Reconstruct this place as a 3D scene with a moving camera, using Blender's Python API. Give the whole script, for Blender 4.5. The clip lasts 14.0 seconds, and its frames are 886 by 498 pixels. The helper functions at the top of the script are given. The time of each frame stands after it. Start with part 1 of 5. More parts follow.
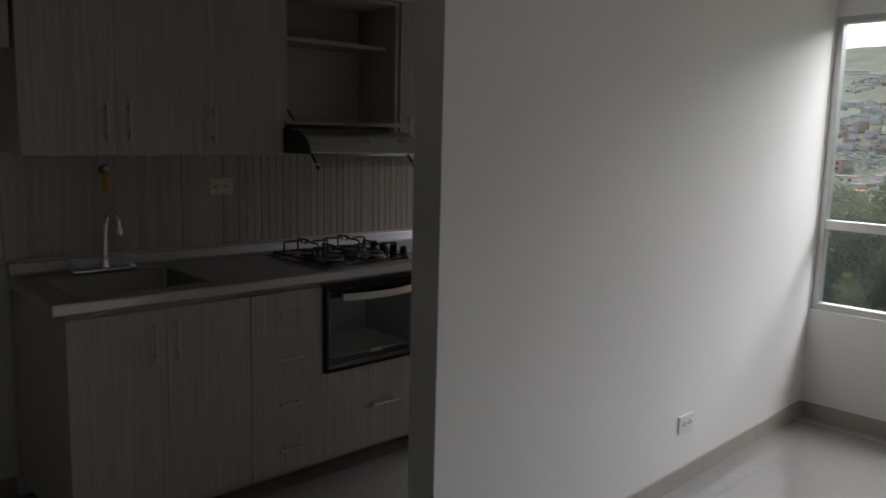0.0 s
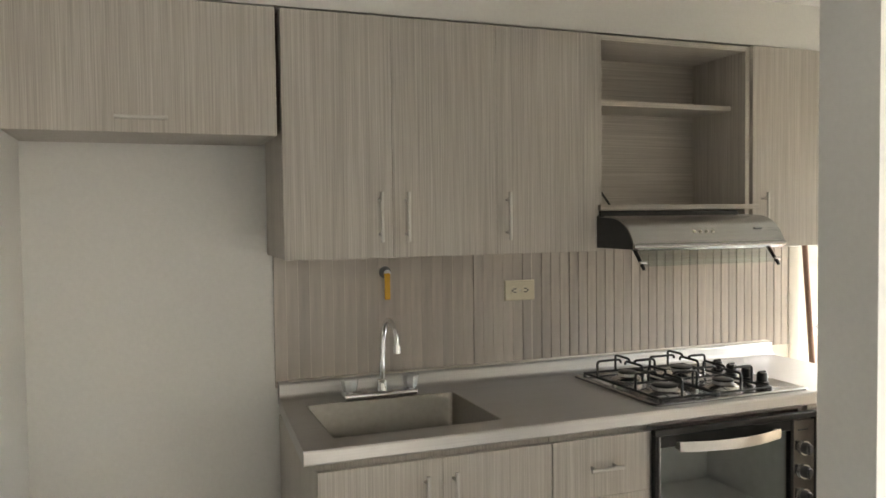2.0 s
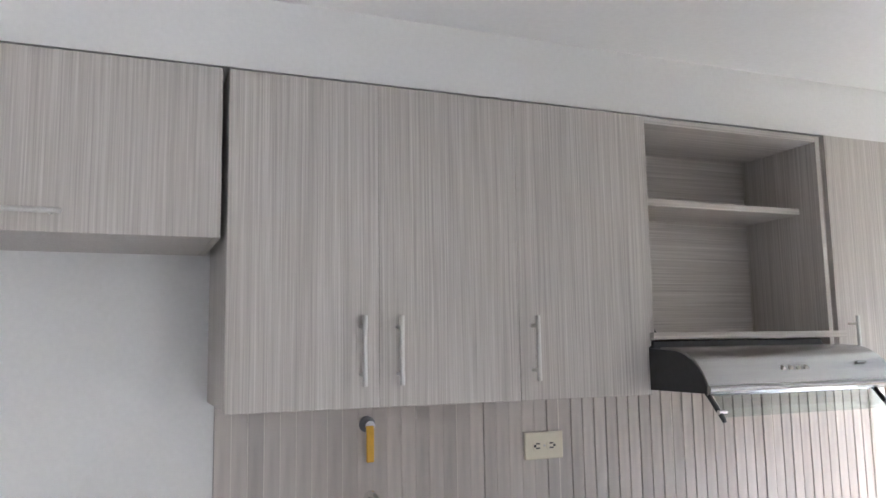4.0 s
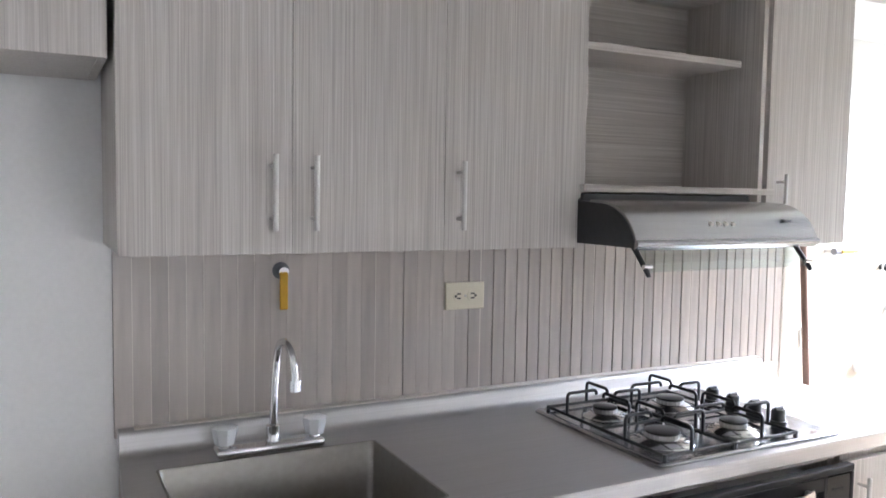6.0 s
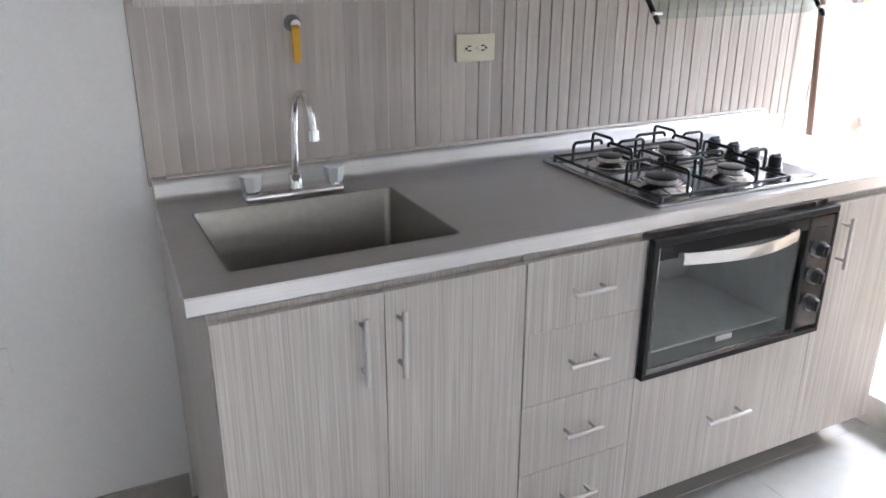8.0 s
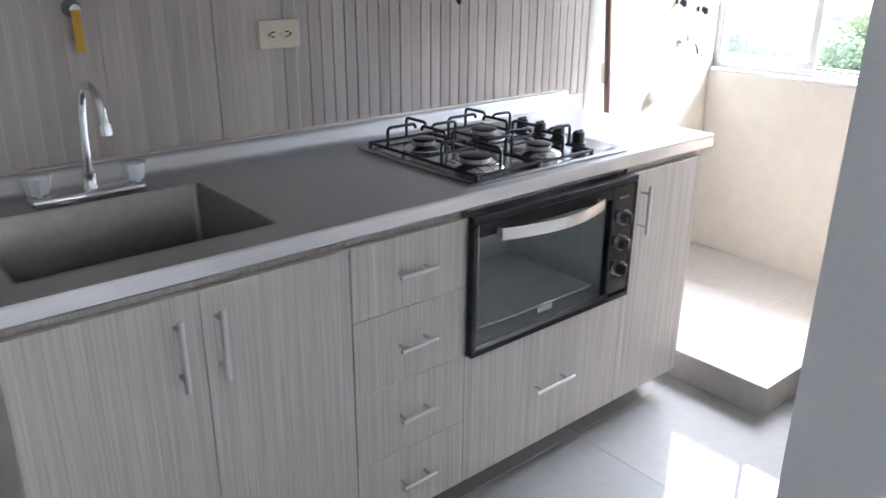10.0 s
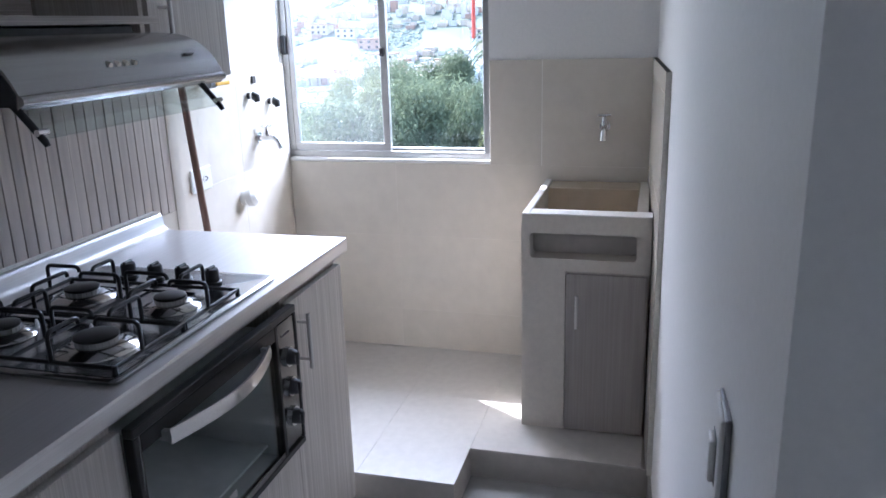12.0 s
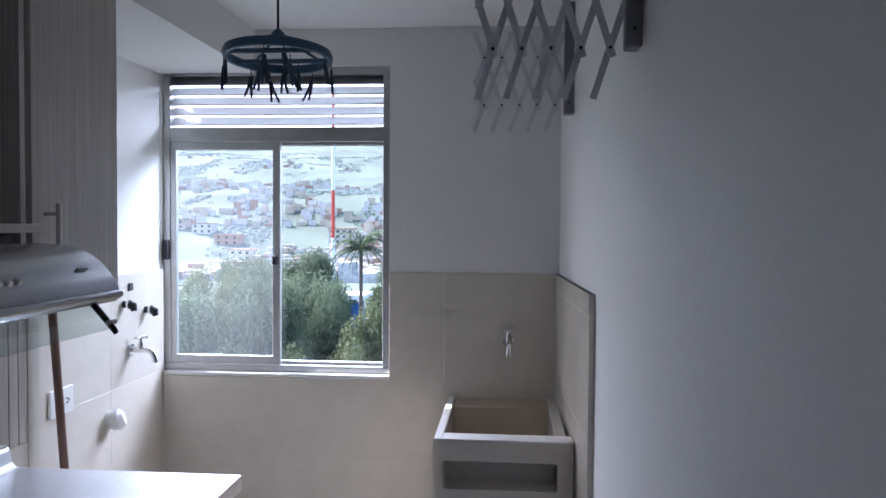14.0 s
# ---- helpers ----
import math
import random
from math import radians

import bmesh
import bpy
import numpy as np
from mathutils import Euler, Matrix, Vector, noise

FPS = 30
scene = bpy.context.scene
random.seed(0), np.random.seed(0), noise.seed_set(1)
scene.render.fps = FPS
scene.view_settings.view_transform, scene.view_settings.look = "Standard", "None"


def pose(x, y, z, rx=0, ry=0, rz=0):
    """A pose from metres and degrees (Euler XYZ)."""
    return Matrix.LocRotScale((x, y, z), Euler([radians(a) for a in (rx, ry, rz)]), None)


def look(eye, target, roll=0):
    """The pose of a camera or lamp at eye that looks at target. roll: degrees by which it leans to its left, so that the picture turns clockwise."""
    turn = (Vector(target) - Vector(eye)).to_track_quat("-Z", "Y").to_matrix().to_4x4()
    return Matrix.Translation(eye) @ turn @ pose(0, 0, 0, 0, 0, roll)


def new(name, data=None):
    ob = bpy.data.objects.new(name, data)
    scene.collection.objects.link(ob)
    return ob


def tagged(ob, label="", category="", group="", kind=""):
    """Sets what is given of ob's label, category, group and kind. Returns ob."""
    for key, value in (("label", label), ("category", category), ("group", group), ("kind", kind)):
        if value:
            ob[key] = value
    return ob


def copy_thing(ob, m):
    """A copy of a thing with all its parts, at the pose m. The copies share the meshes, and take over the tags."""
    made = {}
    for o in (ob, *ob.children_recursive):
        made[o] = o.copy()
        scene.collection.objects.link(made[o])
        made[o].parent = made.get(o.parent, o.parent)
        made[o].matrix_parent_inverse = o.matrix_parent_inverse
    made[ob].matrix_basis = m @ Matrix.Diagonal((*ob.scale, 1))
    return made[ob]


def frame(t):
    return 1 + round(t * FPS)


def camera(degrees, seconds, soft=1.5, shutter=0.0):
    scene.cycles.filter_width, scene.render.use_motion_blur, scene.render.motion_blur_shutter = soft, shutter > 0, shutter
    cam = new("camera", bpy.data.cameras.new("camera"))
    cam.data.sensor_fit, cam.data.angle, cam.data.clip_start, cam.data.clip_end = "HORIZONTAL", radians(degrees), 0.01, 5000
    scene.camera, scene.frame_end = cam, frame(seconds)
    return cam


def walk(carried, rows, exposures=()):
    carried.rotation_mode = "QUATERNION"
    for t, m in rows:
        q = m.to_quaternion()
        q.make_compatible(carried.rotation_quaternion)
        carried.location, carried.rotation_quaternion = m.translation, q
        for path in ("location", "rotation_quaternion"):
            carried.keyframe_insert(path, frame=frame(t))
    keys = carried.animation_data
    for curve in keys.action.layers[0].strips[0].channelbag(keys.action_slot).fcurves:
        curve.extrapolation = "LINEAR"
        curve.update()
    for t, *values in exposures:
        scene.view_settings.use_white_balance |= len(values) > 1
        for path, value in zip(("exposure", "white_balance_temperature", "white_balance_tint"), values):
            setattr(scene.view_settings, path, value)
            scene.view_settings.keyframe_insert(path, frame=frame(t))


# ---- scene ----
cam = camera(59.2, 14.0, shutter=0.2)
PATH = [
    (0, (-0.764, -3.197, 1.423), (0.598, -1.761, 1.138), 1.4),
    (0.5, (-0.679, -3.006, 1.414), (0.528, -1.421, 1.234), -1.8),
    (1, (-0.563, -2.803, 1.419), (0.586, -1.173, 1.274), -2.7),
    (1.5, (-0.422, -2.659, 1.424), (0.414, -0.845, 1.332), 0.5),
    (2, (-0.348, -2.533, 1.442), (0.355, -0.663, 1.363), -0.7),
    (2.2, (-0.332, -2.471, 1.457), (0.357, -0.594, 1.48), -1.8),
    (4.3, (-0.159, -1.887, 1.452), (0.624, -0.066, 1.713), 0.1),
    (4.5, (-0.147, -1.866, 1.448), (0.737, -0.089, 1.695), 0.1),
    (5, (-0.124, -1.839, 1.459), (0.811, -0.078, 1.625), 0.5),
    (5.5, (-0.116, -1.831, 1.45), (0.827, -0.071, 1.553), 0.1),
    (6, (-0.119, -1.829, 1.445), (0.8, -0.058, 1.31), 0.9),
    (6.5, (-0.118, -1.835, 1.435), (0.766, -0.06, 1.17), 1.3),
    (7, (-0.113, -1.848, 1.427), (0.699, -0.088, 0.934), 0.0),
    (7.2, (-0.112, -1.852, 1.427), (0.672, -0.105, 0.849), -0.5),
    (9.3, (-0.241, -1.992, 1.406), (0.765, -0.473, 0.58), 0.6),
    (9.5, (-0.24, -1.979, 1.396), (0.795, -0.493, 0.546), 0.7),
    (10, (-0.131, -1.893, 1.387), (1.074, -0.466, 0.672), 0.5),
    (10.5, (-0.037, -1.825, 1.391), (1.305, -0.503, 0.72), 1.0),
    (11, (0.003, -1.701, 1.406), (1.611, -0.682, 0.795), 0.3),
    (11.5, (0.009, -1.585, 1.432), (1.779, -0.846, 0.868), -1.3),
    (12, (0.042, -1.461, 1.443), (1.893, -0.945, 0.888), -1.7),
    (12.5, (0.136, -1.368, 1.453), (2.018, -0.903, 0.962), -1.7),
    (13, (0.187, -1.308, 1.472), (2.141, -1.001, 1.177), 0.6),
    (13.5, (0.191, -1.282, 1.488), (2.182, -1.099, 1.455), 0.4),
    (14, (0.191, -1.27, 1.484), (2.183, -1.101, 1.419), 0.4),
]

EXPOSURES = [
    (0.0, 0.9, 6950, 16), (0.5, 2.05, 7200, 15), (1.0, 2.75, 7500, 14), (1.5, 3.5, 7900, 11),
    (2.0, 4.12, 7800, 11), (2.2, 4.3, 7600, 11), (4.3, 4.72, 6150, 18), (7.2, 4.68, 6150, 17), (9.3, 4.65, 6050, 16),
    (10.0, 4.22, 5900, 16), (11.0, 3.65, 5650, 16), (12.0, 3.02, 5450, 18), (13.0, 2.50, 5480, 19), (14.0, 2.34, 5480, 20),
]
walk(cam, [(t, look(eye, target, roll)) for t, eye, target, roll in PATH], EXPOSURES)

# ---- world and sun ----
SUN_DIR = Vector((0.369, 0.615, 0.696)).normalized()
world = bpy.data.worlds.new("sky")
scene.world = world
world.use_nodes = True
wn = world.node_tree.nodes
sky = wn.new("ShaderNodeTexSky")
sky.sky_type, sky.sun_disc = "NISHITA", False
sky.sun_elevation = math.asin(SUN_DIR.z)
sky.sun_rotation = math.atan2(SUN_DIR.x, SUN_DIR.y)
sky.dust_density, sky.air_density = 3.0, 1.0
wn["Background"].inputs["Strength"].default_value = 0.15
world.node_tree.links.new(sky.outputs[0], wn["Background"].inputs["Color"])
sun_data = bpy.data.lights.new("sun", "SUN")
sun_data.energy, sun_data.angle, sun_data.color = 2.7, radians(0.6), (1.0, 0.95, 0.88)
sun = new("sun", sun_data)
sun.matrix_world = look(SUN_DIR * 60, (0, 0, 0))
# sky light that falls in through the laundry window
sky_data = bpy.data.lights.new("window_skylight", "AREA")
sky_data.shape, sky_data.size, sky_data.size_y = "RECTANGLE", 3.0, 2.2
sky_data.energy, sky_data.color = 88.0, (0.90, 0.95, 1.0)
skylight = new("window_skylight", sky_data)
skylight.matrix_world = look((5.3, 0.0, 3.45), (1.6, -0.6, 0.9))
# the same through the living room window
sky_data = bpy.data.lights.new("living_skylight", "AREA")
sky_data.shape, sky_data.size, sky_data.size_y = "RECTANGLE", 2.6, 1.3
sky_data.energy, sky_data.color = 76.0, (0.90, 0.95, 1.0)
skylight = new("living_skylight", sky_data)
skylight.matrix_world = look((4.85, -3.3, 3.0), (2.2, -2.2, 0.9))


# ---- materials ----
def nodes_of(name):
    m = bpy.data.materials.new(name)
    m.use_nodes = True
    n, l = m.node_tree.nodes, m.node_tree.links
    return m, n, l, n["Principled BSDF"]


def surface(name, base, rough=0.5, metal=0.0, var=0.1, scale=12.0, stretch=(1, 1, 1), bump=0.02, spots=0.06, per_object=0.0, rough_var=0.1, spec=0.5):
    """Colour with a fine grain and a broad stain scale, roughness that varies, and a fine relief."""
    m, n, l, b = nodes_of(name)
    tc = n.new("ShaderNodeTexCoord")
    mp = n.new("ShaderNodeMapping")
    mp.inputs["Scale"].default_value = stretch
    l.new(tc.outputs["Object"], mp.inputs["Vector"])
    fine = n.new("ShaderNodeTexNoise")
    fine.inputs["Scale"].default_value, fine.inputs["Detail"].default_value = scale, 6
    l.new(mp.outputs[0], fine.inputs["Vector"])
    broad = n.new("ShaderNodeTexNoise")
    broad.inputs["Scale"].default_value, broad.inputs["Detail"].default_value = 1.7, 3
    l.new(tc.outputs["Object"], broad.inputs["Vector"])
    ramp = n.new("ShaderNodeValToRGB")
    ramp.color_ramp.elements[0].position, ramp.color_ramp.elements[1].position = 0.3, 0.7
    ramp.color_ramp.elements[0].color = (*[c * (1 - var) for c in base], 1)
    ramp.color_ramp.elements[1].color = (*[min(1, c * (1 + var)) for c in base], 1)
    l.new(fine.outputs[0], ramp.inputs[0])
    val = n.new("ShaderNodeMath")
    val.operation = "MULTIPLY_ADD"
    val.inputs[1].default_value, val.inputs[2].default_value = 2 * spots, 1 - spots
    l.new(broad.outputs[0], val.inputs[0])
    hsv = n.new("ShaderNodeHueSaturation")
    l.new(ramp.outputs[0], hsv.inputs["Color"])
    if per_object:
        oi = n.new("ShaderNodeObjectInfo")
        add = n.new("ShaderNodeMath")
        add.operation = "MULTIPLY_ADD"
        add.inputs[1].default_value, add.inputs[2].default_value = 2 * per_object, 1 - per_object
        l.new(oi.outputs["Random"], add.inputs[0])
        mul = n.new("ShaderNodeMath")
        mul.operation = "MULTIPLY"
        l.new(add.outputs[0], mul.inputs[0])
        l.new(val.outputs[0], mul.inputs[1])
        l.new(mul.outputs[0], hsv.inputs["Value"])
    else:
        l.new(val.outputs[0], hsv.inputs["Value"])
    l.new(hsv.outputs[0], b.inputs["Base Color"])
    rr = n.new("ShaderNodeMath")
    rr.operation = "MULTIPLY_ADD"
    rr.inputs[1].default_value, rr.inputs[2].default_value = rough_var * rough * 2, rough * (1 - rough_var)
    l.new(broad.outputs[0], rr.inputs[0])
    l.new(rr.outputs[0], b.inputs["Roughness"])
    b.inputs["Metallic"].default_value = metal
    b.inputs["Specular IOR Level"].default_value = spec
    if bump:
        bp = n.new("ShaderNodeBump")
        bp.inputs["Strength"].default_value, bp.inputs["Distance"].default_value = bump * 10, 0.001
        l.new(fine.outputs[0], bp.inputs["Height"])
        l.new(bp.outputs[0], b.inputs["Normal"])
    return m


def leafy(m):
    """Lets part of the light that falls on a leaf come through it."""
    n, l = m.node_tree.nodes, m.node_tree.links
    b = n["Principled BSDF"]
    tr = n.new("ShaderNodeBsdfTranslucent")
    src = b.inputs["Base Color"].links[0].from_socket
    l.new(src, tr.inputs["Color"])
    mx = n.new("ShaderNodeMixShader")
    mx.inputs[0].default_value = 0.45
    l.new(b.outputs[0], mx.inputs[1])
    l.new(tr.outputs[0], mx.inputs[2])
    l.new(mx.outputs[0], n["Material Output"].inputs[0])
    return m


def laminate(name, along):
    """Textured grey-beige laminate with fine light and dark streaks along one axis."""
    m, n, l, b = nodes_of(name)
    tc = n.new("ShaderNodeTexCoord")
    oi = n.new("ShaderNodeObjectInfo")
    shift = n.new("ShaderNodeVectorMath")
    shift.operation = "MULTIPLY_ADD"
    shift.inputs[1].default_value = (1, 1, 1)
    comb = n.new("ShaderNodeCombineXYZ")
    for k in range(3):
        mulr = n.new("ShaderNodeMath")
        mulr.operation = "MULTIPLY"
        mulr.inputs[1].default_value = (7.3, 3.1, 5.7)[k]
        l.new(oi.outputs["Random"], mulr.inputs[0])
        l.new(mulr.outputs[0], comb.inputs[k])
    l.new(tc.outputs["Object"], shift.inputs[0])
    l.new(comb.outputs[0], shift.inputs[2])
    out = []
    for cross, lengthwise, detail in ((215.0, 2.0, 3), (600.0, 5.0, 2), (40.0, 1.2, 2)):
        mp = n.new("ShaderNodeMapping")
        mp.inputs["Scale"].default_value = [lengthwise if k == along else cross for k in range(3)]
        l.new(shift.outputs[0], mp.inputs["Vector"])
        nz = n.new("ShaderNodeTexNoise")
        nz.inputs["Scale"].default_value, nz.inputs["Detail"].default_value = 1.0, detail
        l.new(mp.outputs[0], nz.inputs["Vector"])
        out.append(nz)
    mix1 = n.new("ShaderNodeMath")
    mix1.operation = "MULTIPLY_ADD"
    mix1.inputs[1].default_value = 0.45
    l.new(out[1].outputs[0], mix1.inputs[0])
    half = n.new("ShaderNodeMath")
    half.operation = "MULTIPLY"
    half.inputs[1].default_value = 0.55
    l.new(out[0].outputs[0], half.inputs[0])
    l.new(half.outputs[0], mix1.inputs[2])
    ramp = n.new("ShaderNodeValToRGB")
    e = ramp.color_ramp.elements
    e[0].position, e[0].color = 0.35, (0.412, 0.376, 0.337, 1)
    e[1].position, e[1].color = 0.67, (0.64, 0.602, 0.557, 1)
    mid = e.new(0.48)
    mid.color = (0.50, 0.459, 0.416, 1)
    l.new(mix1.outputs[0], ramp.inputs[0])
    hsv = n.new("ShaderNodeHueSaturation")
    v = n.new("ShaderNodeMath")
    v.operation = "MULTIPLY_ADD"
    v.inputs[1].default_value, v.inputs[2].default_value = 0.16, 0.92
    l.new(out[2].outputs[0], v.inputs[0])
    l.new(v.outputs[0], hsv.inputs["Value"])
    l.new(ramp.outputs[0], hsv.inputs["Color"])
    l.new(hsv.outputs[0], b.inputs["Base Color"])
    b.inputs["Roughness"].default_value = 0.5
    bp = n.new("ShaderNodeBump")
    bp.inputs["Strength"].default_value, bp.inputs["Distance"].default_value = 0.6, 0.0014
    l.new(mix1.outputs[0], bp.inputs["Height"])
    l.new(bp.outputs[0], b.inputs["Normal"])
    return m


def pane_material(name, tint, gloss=1.0, ior=1.5):
    """A thin pane: it lets light through with its tint and mirrors more at a grazing angle."""
    m, n, l, b = nodes_of(name)
    n.remove(b)
    tr = n.new("ShaderNodeBsdfTransparent")
    tr.inputs[0].default_value = (*tint, 1)
    gl = n.new("ShaderNodeBsdfGlossy")
    gl.inputs["Roughness"].default_value = 0.02
    gl.inputs["Color"].default_value = (gloss, gloss, gloss, 1)
    lw = n.new("ShaderNodeLayerWeight")
    lw.inputs["Blend"].default_value = 0.5
    steep = n.new("ShaderNodeMath")
    steep.operation = "POWER"
    steep.inputs[1].default_value = 4.0
    l.new(lw.outputs["Facing"], steep.inputs[0])
    fr = n.new("ShaderNodeMath")
    fr.operation = "MULTIPLY_ADD"
    f0 = ((ior - 1) / (ior + 1)) ** 2
    fr.inputs[1].default_value, fr.inputs[2].default_value = 0.8, f0
    l.new(steep.outputs[0], fr.inputs[0])
    mx = n.new("ShaderNodeMixShader")
    l.new(fr.outputs[0], mx.inputs[0])
    l.new(tr.outputs[0], mx.inputs[1])
    l.new(gl.outputs[0], mx.inputs[2])
    l.new(mx.outputs[0], n["Material Output"].inputs[0])
    return m


M_WALL = surface("white_wall_paint", (0.82, 0.81, 0.785), 0.55, var=0.02, scale=90, bump=0.012, spots=0.03)
M_FARWALL = surface("unseen_wall_bounce_grey", (0.62, 0.61, 0.59), 0.6, var=0.03, scale=90, bump=0.012, spots=0.04)
M_CEIL = surface("white_ceiling_paint", (0.84, 0.83, 0.81), 0.7, var=0.02, scale=70, bump=0.01, spots=0.02)
M_FLOOR = surface("polished_porcelain", (0.335, 0.328, 0.316), 0.03, var=0.04, scale=25, bump=0.0, spots=0.03, per_object=0.012, rough_var=0.3, spec=0.95)
M_FLOOR.node_tree.nodes["Principled BSDF"].inputs["Coat Weight"].default_value = 0.7
M_FLOOR.node_tree.nodes["Principled BSDF"].inputs["Coat Roughness"].default_value = 0.02
M_GROUT = surface("light_grout", (0.335, 0.325, 0.305), 0.85, var=0.1, scale=120, bump=0.03)
M_WGROUT = surface("pale_grout", (0.71, 0.665, 0.59), 0.8, var=0.06, scale=120, bump=0.02)
M_SKIRT = surface("beige_skirting_tile", (0.38, 0.345, 0.30), 0.3, var=0.06, scale=40, bump=0.005, per_object=0.03)
M_SLAB = surface("laundry_floor_tile", (0.50, 0.475, 0.44), 0.3, var=0.05, scale=30, bump=0.01)
M_RISER = surface("step_riser", (0.47, 0.435, 0.39), 0.4, var=0.06, scale=30)
M_BEIGE = surface("beige_wall_tile", (0.65, 0.60, 0.52), 0.22, var=0.035, scale=18, bump=0.004, spots=0.05, per_object=0.03)
M_LAM = laminate("streaked_laminate_upright", 2)
M_LAMH = laminate("streaked_laminate_lying", 0)
M_EDGE = surface("laminate_edge_band", (0.52, 0.47, 0.42), 0.5, var=0.08, scale=60)
M_STRIP = surface("backsplash_strip", (0.51, 0.455, 0.408), 0.28, var=0.10, scale=1.0, stretch=(60, 60, 5), bump=0.01, per_object=0.11)
M_SGROUT = surface("backsplash_joint", (0.29, 0.255, 0.23), 0.9, var=0.1, scale=100)
M_STEEL = surface("brushed_steel_top", (0.55, 0.538, 0.53), 0.42, 1.0, var=0.05, scale=1.0, stretch=(4, 260, 260), bump=0.01, spots=0.06)
M_STEELH = surface("brushed_steel_hood", (0.40, 0.40, 0.405), 0.24, 1.0, var=0.05, scale=1.0, stretch=(4, 300, 300), bump=0.01)
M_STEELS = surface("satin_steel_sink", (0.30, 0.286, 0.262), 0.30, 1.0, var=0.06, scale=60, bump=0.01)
M_CHROME = surface("chrome", (0.80, 0.80, 0.80), 0.07, 1.0, var=0.02, scale=20, bump=0.0)
M_CUP = surface("burner_cup_steel", (0.60, 0.59, 0.58), 0.12, 1.0, var=0.04, scale=60, bump=0.0)
M_TRAY = surface("satin_hob_steel", (0.44, 0.445, 0.46), 0.17, 1.0, var=0.04, scale=1.0, stretch=(4, 260, 260), bump=0.006)
M_SLAT = surface("louvre_slat", (0.50, 0.50, 0.51), 0.4, 0.6, var=0.06, scale=30)
M_PANEL = surface("dark_mirror_panel", (0.20, 0.20, 0.20), 0.16, 1.0, var=0.05, scale=40, bump=0.0)
M_SATIN = surface("satin_nickel", (0.62, 0.60, 0.57), 0.30, 1.0, var=0.04, scale=200, bump=0.005)
M_ALU = surface("grey_aluminium", (0.52, 0.52, 0.51), 0.38, 0.85, var=0.05, scale=1.0, stretch=(30, 30, 30), bump=0.004)
M_BLACK = surface("black_enamel", (0.014, 0.014, 0.015), 0.3, var=0.2, scale=50, bump=0.005, spec=0.25)
M_BLKPL = surface("black_plastic", (0.02, 0.02, 0.022), 0.42, var=0.2, scale=80, bump=0.01)
M_IRON = surface("black_cast_wire", (0.012, 0.012, 0.013), 0.35, var=0.3, scale=150, bump=0.03)
M_GREYEN = surface("grey_oven_enamel", (0.64, 0.65, 0.645), 0.4, var=0.08, scale=30)
M_WHITEPL = surface("white_plastic", (0.80, 0.79, 0.76), 0.35, var=0.02, scale=60, bump=0.003)
M_IVORY = surface("ivory_plastic", (0.74, 0.68, 0.53), 0.35, var=0.02, scale=60, bump=0.003)
M_YELLOW = surface("yellow_tag", (0.75, 0.42, 0.03), 0.45, var=0.06, scale=60)
M_DARKSLOT = surface("dark_slot", (0.05, 0.045, 0.04), 0.6)
M_WOODP = surface("brown_wooden_pole", (0.20, 0.115, 0.085), 0.5, var=0.2, scale=1.0, stretch=(80, 80, 5), bump=0.03)
M_ACRYL = surface("frosted_acrylic", (0.80, 0.81, 0.82), 0.15, var=0.03, scale=90)
M_BLUE = surface("blue_plastic", (0.035, 0.09, 0.16), 0.4, var=0.1, scale=50)
M_PEG = surface("dark_blue_peg", (0.025, 0.05, 0.085), 0.45, var=0.15, scale=50)
M_RACK = surface("grey_plastic_slat", (0.66, 0.67, 0.69), 0.45, var=0.05, scale=60)
M_RACKD = surface("dark_grey_bracket", (0.22, 0.22, 0.23), 0.5, var=0.06, scale=60)
M_PANE = pane_material("clear_window_glass", (0.95, 0.97, 0.97))
# sash dust, strengthened so its veil also stands in for valley haze
M_DUSTY = pane_material("dust_and_haze_window_glass", (0.93, 0.95, 0.96))
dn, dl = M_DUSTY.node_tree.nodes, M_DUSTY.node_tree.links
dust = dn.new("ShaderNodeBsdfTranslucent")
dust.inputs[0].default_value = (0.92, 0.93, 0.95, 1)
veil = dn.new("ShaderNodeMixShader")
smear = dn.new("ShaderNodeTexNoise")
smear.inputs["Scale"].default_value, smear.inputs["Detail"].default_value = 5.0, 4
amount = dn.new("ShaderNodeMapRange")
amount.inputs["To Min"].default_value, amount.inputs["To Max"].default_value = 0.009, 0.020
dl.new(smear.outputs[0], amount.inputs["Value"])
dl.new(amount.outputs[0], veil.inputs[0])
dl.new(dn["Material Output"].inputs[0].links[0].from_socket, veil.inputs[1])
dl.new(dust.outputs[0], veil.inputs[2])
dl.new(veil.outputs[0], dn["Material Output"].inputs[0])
M_VISOR = pane_material("hood_visor_glass", (0.86, 0.90, 0.89), 0.9, 1.5)
M_OVENG = pane_material("dark_oven_glass", (0.92, 0.94, 0.935), 0.55, 1.35)
# tub door laminate, its shade put in as a darker base colour
M_TUBDOOR = surface("shaded_grey_brown_laminate", (0.36, 0.325, 0.295), 0.5, var=0.10, scale=1.0, stretch=(160, 160, 3), bump=0.02)
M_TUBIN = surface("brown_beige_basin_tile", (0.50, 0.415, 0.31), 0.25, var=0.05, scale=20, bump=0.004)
M_LIGHTJ = surface("white_grout", (0.82, 0.80, 0.75), 0.7, var=0.05, scale=120)
M_STUCCO = surface("tub_cement_finish", (0.62, 0.57, 0.50), 0.5, var=0.04, scale=60, bump=0.01)


# ---- building blocks ----
PLACES = {}


